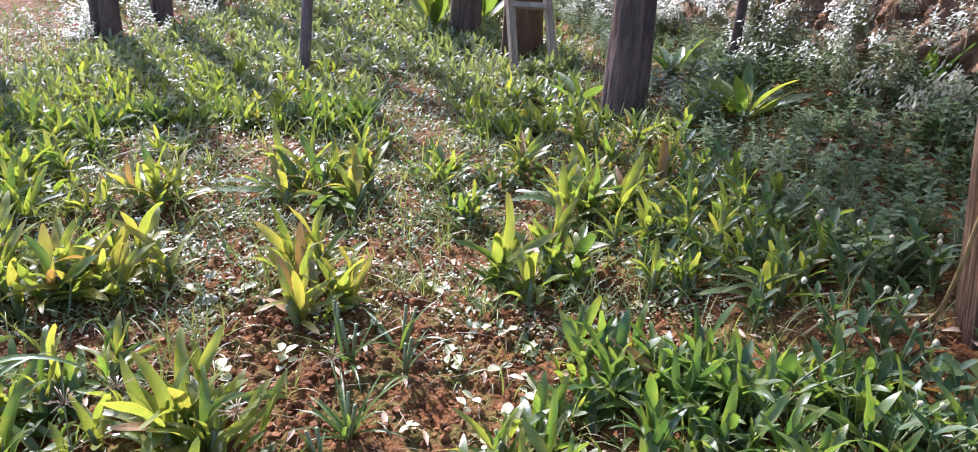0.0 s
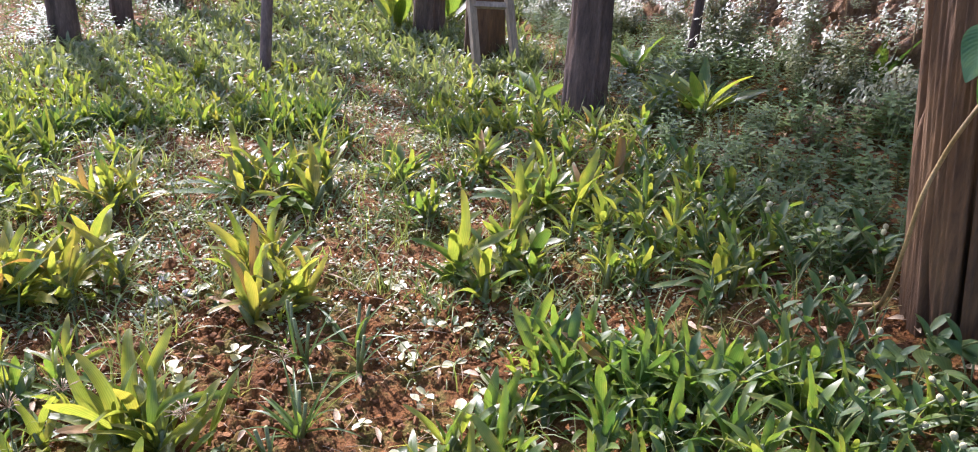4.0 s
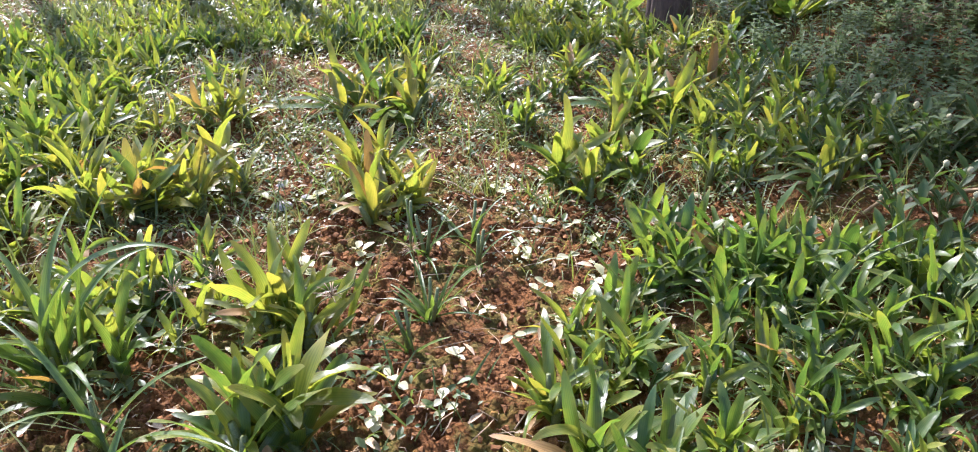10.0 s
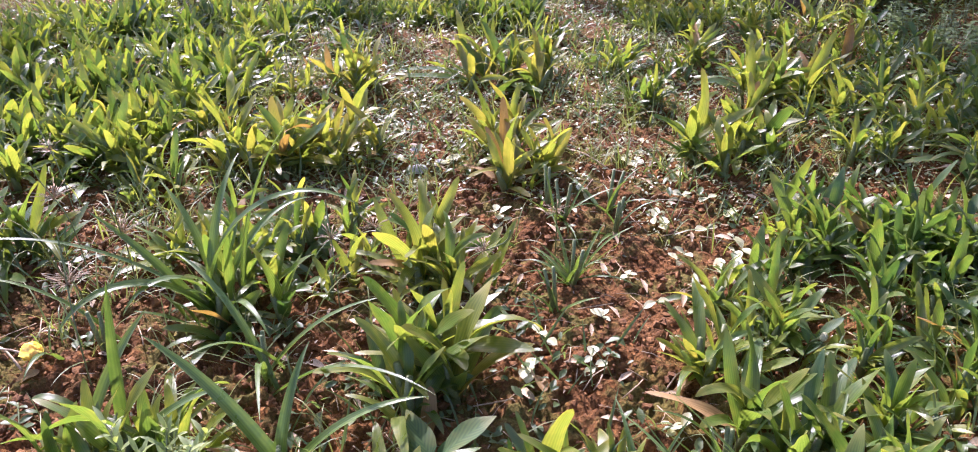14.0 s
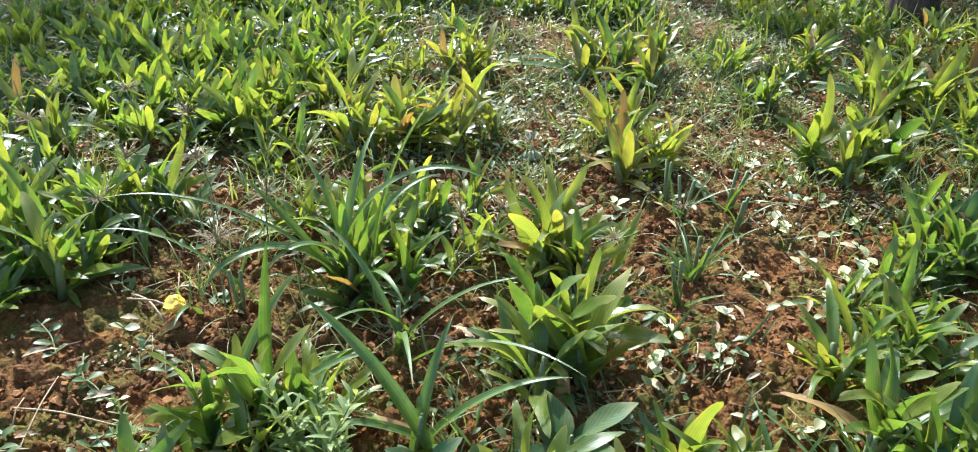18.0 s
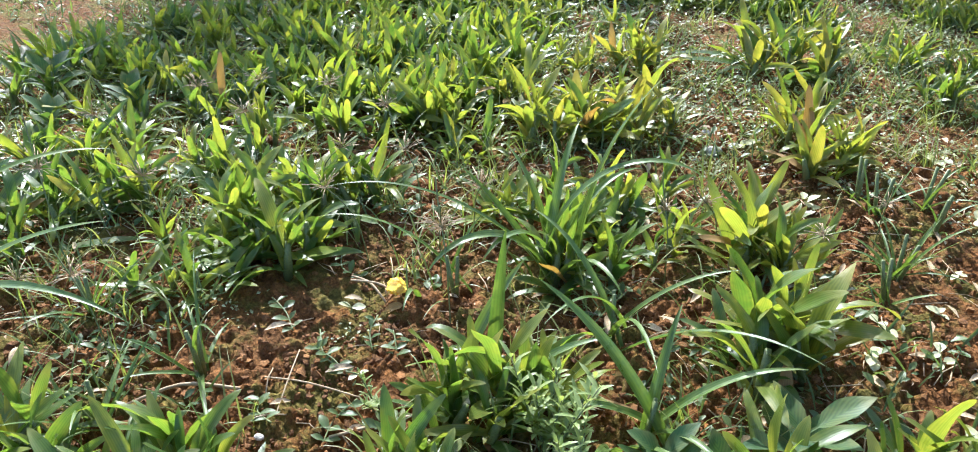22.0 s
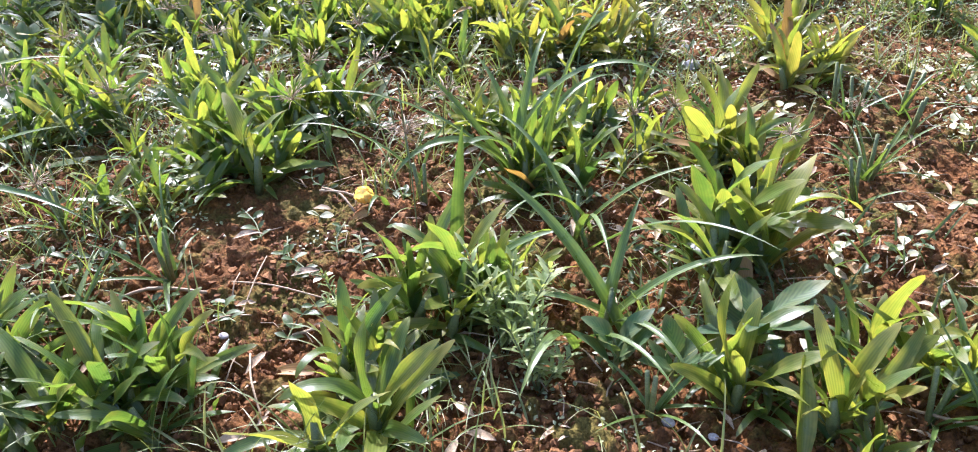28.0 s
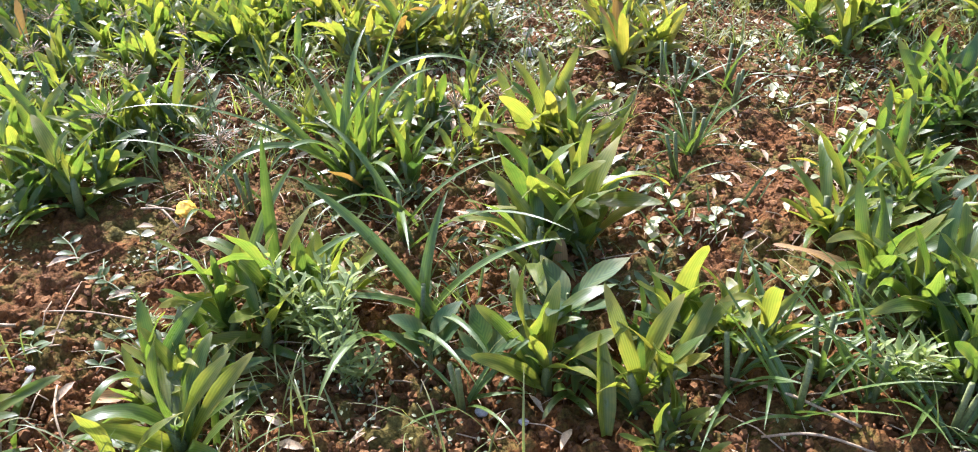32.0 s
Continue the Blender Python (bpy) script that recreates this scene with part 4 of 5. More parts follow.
def flower_head_mesh():
    bm = bmesh.new()
    bmesh.ops.create_icosphere(bm, subdivisions=3, radius=1.0)
    for vtx in bm.verts:
        d = vtx.co.normalized()
        bump = 0.13 * abs(math.sin(9 * math.atan2(d.y, d.x) + 10 * d.z)) * (1 - abs(d.z)) + 0.06 * noise.noise(d * 6)
        vtx.co = Vector((d.x, d.y, d.z * 1.35)) * (0.9 + bump)
    me = bpy.data.meshes.new("flower_head")
    bm.to_mesh(me)
    bm.free()
    me.materials.append(HEAD)
    me.polygons.foreach_set("use_smooth", [True] * len(me.polygons))
    return me


FLOWER = flower_head_mesh()


def globe_weed(x, y, height, stems):
    ob = thing("globe_flower_weed", x, y, "leafy weed with small round white flower heads", "weed", "globe-flower weeds", turn=around(rng))
    for k in range(stems):
        a = around(rng)
        out = Vector((math.cos(a), math.sin(a), 0))
        h = height * rng.uniform(0.4, 0.95)
        reach = h * rng.uniform(0.2, 0.8)
        pts = smooth_line([Vector((0, 0, -0.01)), out * reach * 0.35 + Vector((0, 0, h * 0.55)), out * reach + Vector((0, 0, h))], 4)
        part("stem", mesh_of("stem", *tube(pts, [0.0022 - 0.0009 * i / len(pts) for i in range(len(pts))], 6), STEM), ob)
        for i in (2, 4, 6):
            for side in (0.0, math.pi):
                s = rng.uniform(0.028, 0.05)
                part("leaf", GLOBE_LEAF, ob, Matrix.LocRotScale(pts[min(i, len(pts) - 1)], Euler((0, 0, a + side + i * 0.8)), (s, s, s)))
        if rng.random() < 0.45:
            continue
        s = rng.uniform(0.0036, 0.0054)
        part("flower_head", FLOWER, ob, Matrix.LocRotScale(pts[-1], Euler((rng.gauss(0, 0.4), rng.gauss(0, 0.4), 0)), (s, s, s)), "pale globe flower head")


for gx, gy, gh, gn in ((0.57, 1.09, 0.14, 4), (0.55, 0.87, 0.11, 3), (0.59, 0.85, 0.11, 3), (0.66, 0.92, 0.12, 3), (0.71, 0.86, 0.13, 4), (0.76, 0.83, 0.13, 4), (0.63, 0.76, 0.12, 3), (0.76, 1.21, 0.14, 4),
                       (0.70, 1.27, 0.14, 5), (0.65, 1.28, 0.15, 5), (0.60, 1.5, 0.16, 5), (0.65, 1.12, 0.13, 4), (0.43, 0.98, 0.14, 3), (0.8, 0.93, 0.14, 4), (0.75, 1.0, 0.12, 3), (0.73, 0.74, 0.12, 4),
                       (0.53, 1.4, 0.15, 4), (0.5, 1.75, 0.16, 4), (0.35, 0.85, 0.14, 2), (0.15, 0.85, 0.12, 1), (0.62, 1.02, 0.12, 3), (0.48, 1.22, 0.12, 3), (-1.44, 0.37, 0.14, 1), (-1.5, 0.6, 0.12, 1)):
    globe_weed(gx, gy, gh, gn)


def needle_weed(x, y, height, stems, size=0.03):
    """A bushy weed of upright stems ringed with narrow pale leaves."""
    ob = thing("narrow_leaf_weed", x, y, "bushy weed with narrow grey-green leaves", "weed", "narrow-leaf weeds")
    for k in range(stems):
        a = around(rng)
        top = Vector((math.cos(a) * height * rng.uniform(0.1, 0.75), math.sin(a) * height * rng.uniform(0.1, 0.75), height * rng.uniform(0.55, 1.1)))
        stem = part("stem", mesh_of("stem", *tube([(0, 0, -0.01), top * 0.5, top], [0.0018, 0.0014, 0.0008], 5), STEM), ob)
        heap = Heap()
        for i in range(24):
            s = 0.2 + 0.8 * i / 23
            v, f, u = blade(size * rng.uniform(0.6, 1.15) * (1.15 - 0.5 * s), size * 0.15, rng.uniform(0.6, 1.3) - 0.3 * s, 0.5, 4, 3, 0.3, 0, "oval")
            heap.add(v, f, u, Matrix.Translation(top * s) @ Matrix.Rotation(i * 2.4, 4, "Z"))
        part("foliage", heap.mesh("foliage", SAGE), stem)


needle_weed(-0.605, 0.47, 0.135, 8, 0.04)
needle_weed(-0.55, 0.43, 0.09, 5, 0.034)
needle_weed(0.06, 0.50, 0.07, 6, 0.04)
needle_weed(-0.83, 0.49, 0.05, 3, 0.02)


def broad_weed(x, y, leaves, size, label, material=BIG, name="broad_leaf_weed"):
    ob = thing(name, x, y, label, "weed", "broad-leaved weeds", turn=around(rng))
    part("stem", mesh_of("stem", *tube([(0, 0, -0.02), (0.004, 0, size * 0.5), (0.0, 0.004, size * 0.9)], [0.004, 0.003, 0.002], 6), STEM), ob)
    for k in range(leaves):
        v, f, u = blade(size * rng.uniform(0.75, 1.1), size * rng.uniform(0.3, 0.42), rng.uniform(0.5, 1.15), rng.uniform(0.1, 0.7), 9, 7, 0.25, rng.uniform(-0.3, 0.3), "oval", 0.1)
        part("leaf", mesh_of("leaf", v, f, material, u), ob, Matrix.Translation((0, 0, size * (0.2 + 0.65 * k / leaves))) @ Matrix.Rotation(k * 2.4 + rng.gauss(0, 0.2), 4, "Z"))


broad_weed(-0.315, 0.55, 8, 0.085, "dark green weed with broad toothed leaves")
broad_weed(-0.47, 0.47, 7, 0.07, "dark green weed with broad drooping leaves")
broad_weed(-0.40, 0.47, 6, 0.06, "dark green weed with broad drooping leaves")
for bx, by, bs in ((-1.88, 0.86, 0.14), (-2.0, 1.0, 0.15), (-1.8, 1.02, 0.12), (-2.12, 1.15, 0.15), (-1.95, 1.2, 0.14), (-2.2, 0.95, 0.15), (-1.72, 1.18, 0.11)):
    broad_weed(bx, by, 12, bs * 0.68, "weed with large rounded dark leaves in half shade")
broad_weed(-2.12, 1.13, 6, 0.12, "weed with large yellow-green sunlit leaves", STRAP[2])


def heart_weed(x, y, leaves, size):
    """Rounded veined leaves on short stalks, close to the ground."""
    ob = thing("round_leaf_weed", x, y, "low weed with rounded veined green leaves", "weed", "round-leaved weeds", turn=around(rng))
    for k in range(leaves):
        n, a = size * rng.uniform(0.75, 1.15), k * 2.4 + rng.gauss(0, 0.3)
        reach, up = size * rng.uniform(0.2, 0.9), size * rng.uniform(0.5, 1.3)
        p = Vector((math.cos(a) * reach, math.sin(a) * reach, up))
        stalk = part("leaf_stalk", mesh_of("leaf_stalk", *tube([(0, 0, -0.01), p * 0.6 + Vector((0, 0, 0.006)), p], 0.0013, 5), STEM), ob)
        v, f, u = blade(n, n * 0.8, rng.uniform(0.9, 1.5), rng.uniform(0.3, 0.7), 10, 7, 0.2, rng.gauss(0, 0.2), "heart", 0.12)
        part("leaf", mesh_of("leaf", v, f, BIG if rng.random() < 0.55 else HERB_LIGHT, u), stalk, Matrix.Translation(p) @ Matrix.Rotation(a, 4, "Z"))


for hx, hy, hn, hs in ((0.70, 0.96, 7, 0.05), (0.76, 0.93, 6, 0.045), (0.82, 0.95, 6, 0.05), (0.64, 0.99, 5, 0.04), (0.88, 0.93, 6, 0.05), (0.93, 0.98, 6, 0.055), (0.78, 0.87, 5, 0.042)):
    heart_weed(hx, hy, hn, hs)


def ginger(x, y, leaves, size, label, hue=0):
    """A clump of long-stalked broad leaves."""
    ob = thing("broad_leaf_clump", x, y, label, "plant", "broad-leaved clumps", turn=around(rng))
    for k in range(leaves):
        v, f, u = blade(size * rng.uniform(0.8, 1.15), size * rng.uniform(0.17, 0.24), rng.uniform(0.3, 1.1), rng.uniform(0.1, 0.7), 12, 7, 0.3, rng.uniform(-0.5, 0.5), "oval", 0.08)
        part("leaf", mesh_of("leaf", v, f, STRAP[hue if rng.random() < 0.6 else 1], u), ob, Matrix.Rotation(k * 2.4 + rng.gauss(0, 0.3), 4, "Z"))


ginger(0.71, 2.17, 10, 0.19, "broad-leaved clump with sunlit translucent green leaves", 2)
ginger(0.62, 2.65, 5, 0.17, "broad-leaved clump with glossy leaves beside a trunk", 0)
ginger(0.33, 2.6, 4, 0.18, "broad-leaved clump with striped leaves beside a trunk", 1)
ginger(-0.2, 3.75, 9, 0.36, "large clump of yellow and green leaves under trees", 2)
ginger(0.02, 3.95, 8, 0.36, "large clump of yellow and green leaves under trees", 1)
ginger(1.12, 2.1, 5, 0.16, "broad-leaved weed at the foot of the bank", 0)

# ---- herbs that cover the shaded right side ----
def herb_pair(leaf, height, stems):
    """Stems and foliage of one herb as two meshes."""
    stem_heap, leaf_heap = Heap(), Heap()
    for k in range(stems):
        a = around(rng)
        base = Vector((rng.gauss(0, 0.03), rng.gauss(0, 0.03), -0.01))
        top = base + Vector((math.cos(a) * height * 0.5 * rng.random(), math.sin(a) * height * 0.5 * rng.random(), height * rng.uniform(0.6, 1.1)))
        stem_heap.add(*tube([base, base.lerp(top, 0.5), top], [0.0016, 0.0013, 0.0008], 5))
        for i in range(9):
            s = 0.25 + 0.75 * i / 8
            for side in (0, math.pi):
                v, f, u = blade(leaf * rng.uniform(0.65, 1.2), leaf * 0.5, rng.uniform(1.05, 1.65), 0.45, 3, 3, 0.25, 0, "oval")
                leaf_heap.add(v, f, u, Matrix.Translation(base.lerp(top, s)) @ Matrix.Rotation(a + side + i * 1.57 + rng.gauss(0, 0.2), 4, "Z"))
    return stem_heap, leaf_heap


def herb_kit(leaf, height, stems):
    a, b = herb_pair(leaf, height, stems)
    return a.mesh("stem", STEM), b.mesh("foliage", rng.choice((HERB, HERB, HERB_LIGHT)) if height < 0.2 else SCRUB), np.concatenate(b.v), b.f, np.concatenate(b.u)


HERBS = [herb_kit(rng.uniform(0.014, 0.03), rng.uniform(0.06, 0.13), rng.randint(5, 8)) for _ in range(10)]
SHRUBS = [herb_kit(rng.uniform(0.026, 0.04), rng.uniform(0.2, 0.3), 11) for _ in range(4)]


def herb(x, y, kit, size, name, label, z=None):
    ob = thing(name, x, y, label, "herb" if name == "leafy_herb" else "shrub", name.replace("_", " ") + "s of the bank", z=z, turn=around(rng), size=size)
    tagged(part("stem", kit[0], ob), kind="stuff")
    tagged(part("foliage", kit[1], ob), kind="stuff")


def herb_cover():
    made, thicket, scrub, patch = [], Heap(), Heap(), Heap()
    for _ in range(9000):
        x, y = rng.uniform(0.3, 1.5), rng.uniform(1.2, 4.4)
        edge = 0.66 - 0.05 * (y - 1.25) if y < 1.7 else 0.62 - 0.12 * (y - 1.7)
        bank = 1.13 - 0.33 * (y - 2.0)
        if x < edge or x > bank + 0.06 or any((x - a) ** 2 + (y - b) ** 2 < 0.0034 for a, b in made) or (x - 0.83) ** 2 + (y - 1.1) ** 2 < 0.022 or (x - 0.70) ** 2 + (y - 2.1) ** 2 < 0.014:
            continue
        made.append((x, y))
    made.sort(key=lambda p: p[0] ** 2 + p[1] ** 2)
    for i, (x, y) in enumerate(made):
        kit, size = rng.choice(HERBS), rng.uniform(0.65, 1.1)
        if i < 110:
            herb(x, y, kit, size, "leafy_herb", "low leafy green herb in dappled shade")
        else:
            thicket.add(kit[2], kit[3], kit[4], Matrix.LocRotScale((x, y, ground_z(x, y)), Euler((0, 0, around(rng))), (size, size, size)))
    for i in range(150):
        y = rng.uniform(1.65, 4.6)
        climb = 0.0 if i < 60 else 0.11 * rng.random() ** 1.5
        x = 1.05 - 0.34 * (y - 2.08) + climb + rng.gauss(0.0, 0.05 if i < 60 else 0.015)
        kit, size = rng.choice(SHRUBS), rng.uniform(0.3, 0.62)
        z = ground_z(min(x, 1.11 - 0.34 * (y - 2.08)), y) + 2.2 * climb
        if i < 50 and y < 3.2:
            herb(x, y, kit, size, "leafy_shrub", "small-leaved shrub growing before the earth bank", z)
        else:
            scrub.add(kit[2], kit[3], kit[4], Matrix.Translation((x, y, z)) @ Matrix.Rotation(rng.gauss(-0.6, 0.3), 4, "Y") @ Matrix.Rotation(around(rng), 4, "Z") @ Matrix.Scale(size, 4))
    tagged(new("bank_scrub", scrub.mesh("bank_scrub", SCRUB)), "small-leaved scrub, coloured paler for glints, climbing the bank", "scrub", kind="stuff")
    for _ in range(150):
        x, y, size = rng.uniform(-3.8, 0.6), rng.uniform(4.4, 6.4), rng.uniform(1.0, 2.2)
        kit = rng.choice(SHRUBS)
        thicket.add(kit[2], kit[3], kit[4], Matrix.LocRotScale((x, y, 0), Euler((0, 0, around(rng))), (size, size, size)))
    for _ in range(34):
        x, y, size = rng.uniform(-1.72, -1.2), rng.uniform(3.25, 4.2), rng.uniform(0.6, 1.1)
        kit = rng.choice(HERBS)
        patch.add(kit[2], kit[3], kit[4], Matrix.LocRotScale((x, y, 0), Euler((0, 0, around(rng))), (size, size, size)))
    tagged(new("herb_patch", patch.mesh("herb_patch", HERB_LIGHT)), "low green herbs on the open ground beyond", "herbs", kind="stuff")
    tagged(new("herb_thicket", thicket.mesh("herb_thicket", HERB)), "dense thicket of small-leaved green herbs and shrubs", "herbs", kind="stuff")


herb_cover()
hanging = Heap()
for _ in range(60):
    y = rng.uniform(1.7, 3.4)
    x = 1.08 - 0.33 * (y - 2.0) + rng.uniform(-0.03, 0.1)
    top = Vector((x + 0.12, y + 0.05, ground_z(x, y) + rng.uniform(0.3, 0.9)))
    end = Vector((x - 0.02 + rng.gauss(0, 0.04), y + rng.gauss(0, 0.05), max(ground_z(x, y), top.z - rng.uniform(0.2, 0.5))))
    hanging.add(*tube(smooth_line([top, top.lerp(end, 0.5) + Vector((rng.gauss(-0.03, 0.02), rng.gauss(0, 0.02), 0.02)), end], 4), rng.uniform(0.0007, 0.0019), 5))
tagged(new("hanging_roots", hanging.mesh("hanging_roots", VINE)), "dry roots and stems hanging down the bank", "roots", kind="stuff")
for x, y in ((0.9, 1.85), (0.98, 1.9), (0.88, 1.95), (0.95, 2.0), (1.0, 1.8), (0.93, 1.78)):
    kit = rng.choice(HERBS)
    ob = thing("withered_herb", x, y, "withered brown herb at the foot of the bank", "herb", "withered herbs", turn=around(rng), size=0.8)
    tagged(part("stem", kit[0], ob), kind="stuff")
    tagged(part("foliage", mesh_of("foliage", kit[2], kit[3], HERB_BROWN, kit[4]), ob), kind="stuff")


# ---- creeping weeds, ground cover and soil crumbs ----
CREEP_LEAF = oval_mesh("leaf", 1.0, 0.5, 1.15, 0.5, HERB)
PALE_LEAF = oval_mesh("leaf", 1.0, 0.66, 1.3, 0.35, GLINT_TINT, 6, 5)


def creeper(x, y, length, pairs, size, leaf, name, label):
    ob = thing(name, x, y, label, "weed", name.replace("_", " ") + "s", turn=around(rng))
    pts = smooth_line([(0, 0, 0.004), (length * 0.5, rng.gauss(0, 0.01), 0.012), (length, rng.gauss(0, 0.02), 0.018)], 5)
    part("stem", mesh_of("stem", *tube(pts, 0.0012, 5), STEM), ob)
    for i in range(pairs):
        p = pts[int((i + 0.5) / pairs * (len(pts) - 1))]
        for side in (1.57, -1.57):
            s = size * rng.uniform(0.7, 1.2)
            part("leaf", leaf, ob, Matrix.LocRotScale(p, Euler((rng.gauss(0, 0.2), rng.gauss(0, 0.2), side + rng.gauss(0, 0.4))), (s, s, s)))


for cx, cy in ((-0.9, 0.57), (-0.87, 0.43), (-0.86, 0.58), (-1.28, 0.6), (-1.2, 0.61), (-0.92, 0.53), (-0.88, 0.6), (-0.99, 0.46), (-0.8, 0.48), (-1.01, 0.61), (-1.22, 0.64), (-1.17, 0.56), (-0.62, 0.78), (-0.55, 0.83),
               (-0.85, 0.8), (-0.95, 0.75), (-0.26, 0.66), (-0.7, 0.4)):
    creeper(cx + rng.gauss(0, 0.012), cy + rng.gauss(0, 0.012), rng.uniform(0.04, 0.08), 4, rng.uniform(0.014, 0.024), CREEP_LEAF, "creeping_weed", "small creeping weed with paired green leaves on soil")
# these leaves have the glint painted into their colour
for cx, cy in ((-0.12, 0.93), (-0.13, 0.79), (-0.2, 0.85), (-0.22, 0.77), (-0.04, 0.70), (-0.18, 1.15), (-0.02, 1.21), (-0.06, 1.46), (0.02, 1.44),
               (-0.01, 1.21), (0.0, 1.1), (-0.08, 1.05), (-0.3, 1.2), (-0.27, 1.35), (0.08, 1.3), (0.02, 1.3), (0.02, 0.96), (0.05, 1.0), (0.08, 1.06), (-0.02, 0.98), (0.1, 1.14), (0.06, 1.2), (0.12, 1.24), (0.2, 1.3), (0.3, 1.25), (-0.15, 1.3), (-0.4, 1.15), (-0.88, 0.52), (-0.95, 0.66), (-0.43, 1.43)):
    creeper(cx, cy, rng.uniform(0.008, 0.025), rng.choice((1, 2, 2, 3)), rng.uniform(0.019, 0.027), PALE_LEAF, "pale_weed", "tiny weed with rounded leaves coloured pale for glint on soil")


def mat_cover():
    """Low carpets of tiny pale leaves, lightened in colour for the ground's sheen."""
    heap = Heap()
    v0, f0, u0 = blade(1.0, 0.6, 1.2, 0.4, 3, 3, 0.3, 0, "oval")
    spots = ((-1.47, 1.27, 0.14), (-0.99, 1.97, 0.16), (-0.85, 1.94, 0.15), (-0.49, 1.52, 0.1), (-0.19, 2.06, 0.14), (0.11, 2.29, 0.14), (-0.61, 0.38, 0.07), (-0.52, 0.37, 0.07), (-0.44, 0.38, 0.06), (-0.3, 0.42, 0.07), (-0.36, 0.37, 0.06), (-0.2, 0.4, 0.07), (-0.1, 0.42, 0.07), (0.12, 0.46, 0.06), (-0.55, 0.45, 0.05),
             (0.04, 0.49, 0.06), (-0.04, 1.54, 0.13), (-0.03, 1.21, 0.1), (0.05, 1.32, 0.12), (-0.49, 1.36, 0.09), (-1.12, 1.68, 0.15), (-1.01, 1.77, 0.15), (-1.21, 1.09, 0.12), (-1.08, 1.84, 0.15))
    more = ((-0.21, 1.33, 0.1), (-0.62, 0.82, 0.08), (-0.1, 1.8, 0.14), (0.0, 2.3, 0.15), (-1.4, 1.05, 0.12), (-1.0, 1.15, 0.1), (-0.5, 1.75, 0.12), (0.3, 1.35, 0.12), (0.42, 1.35, 0.12), (0.55, 1.2, 0.1),
            (-1.28, 0.56, 0.06), (-1.12, 0.62, 0.05), (-0.94, 0.62, 0.04), (-0.5, 0.5, 0.06), (-0.72, 0.62, 0.05), (0.2, 1.65, 0.1), (-0.62, 1.6, 0.1), (-1.35, 1.45, 0.12))
    for cx, cy, r in spots + more:
        far = cy > 1.3
        for _ in range(int((34000 if far else 7000) * r * r) + 40):
            x, y = cx + rng.gauss(0, r * 0.5), cy + rng.gauss(0, r * 0.4)
            if noise.noise(Vector((x * 11, y * 11, 5))) < rng.uniform(-0.35, 0.2):
                continue
            s = rng.uniform(0.004, 0.0085) * (1.25 if far else 1.0)
            heap.add(np.asarray(v0) * s, f0, u0, Matrix.Translation((x, y, ground_z(x, y) + rng.uniform(-0.003, 0.012))) @ Matrix.Rotation(around(rng), 4, "Z") @ Matrix.Rotation(rng.gauss(0, 0.4), 4, "X"))
    for _ in range(42000):
        x, y = rng.uniform(-2.2, 0.75), rng.uniform(0.8, 3.4)
        if y < 1.5 and x > -0.62 or y < 0.95 and x > -1.1:
            continue
        if noise.noise(Vector((x * 4, y * 4, 5))) < rng.uniform(-0.15, 0.35) - (0.25 if y > 1.5 else 0.0):
            continue
        s = rng.uniform(0.006, 0.013)
        heap.add(np.asarray(v0) * s, f0, u0, Matrix.Translation((x, y, ground_z(x, y) + rng.uniform(0.0, 0.016))) @ Matrix.Rotation(around(rng), 4, "Z") @ Matrix.Rotation(rng.gauss(0, 0.4), 4, "X"))
    ob = new("ground_cover", heap.mesh("ground_cover", PALE))
    tagged(ob, "low carpet of tiny pale leaves, lightened for sheen, over soil", "ground cover", kind="stuff")


mat_cover()


def undergrowth():
    """Low green seedlings and thin grass between the plants."""
    heap = Heap()
    round_leaf = blade(1.0, 0.5, 1.0, 0.5, 3, 3, 0.3, 0, "oval")
    thin_leaf = blade(1.0, 0.07, 0.5, 0.7, 4, 3, 0.4, 0, "grass")
    for _ in range(42000):
        x, y = rng.uniform(-3.2, 0.8), 0.25 + 4.05 * rng.random() ** 1.25
        thick = noise.noise(Vector((x * 2.2, y * 2.2, 7))) + 0.35 * noise.noise(Vector((x * 9, y * 9, 2)))
        open_soil = 0.35 if y > 2.3 else 0.12 if y > 1.2 else -0.08
        if -0.35 < x < 0.1 and y < 1.3 or -1.15 < x < -0.78 and y < 0.72:
            open_soil -= 0.42
        if thick > open_soil + rng.uniform(-0.1, 0.1):
            continue
        v, f, u = thin_leaf if rng.random() < 0.35 else round_leaf
        s = rng.uniform(0.03, 0.075) if v is thin_leaf[0] else rng.uniform(0.01, 0.024)
        heap.add(np.asarray(v) * s, f, u, Matrix.Translation((x, y, ground_z(x, y) + rng.uniform(-0.004, 0.02))) @ Matrix.Rotation(around(rng), 4, "Z") @ Matrix.Rotation(rng.gauss(0, 0.3), 4, "X"))
    ob = new("undergrowth", heap.mesh("undergrowth", HERB))
    tagged(ob, "low green seedlings and thin grass between plants", "undergrowth", kind="stuff")


undergrowth()


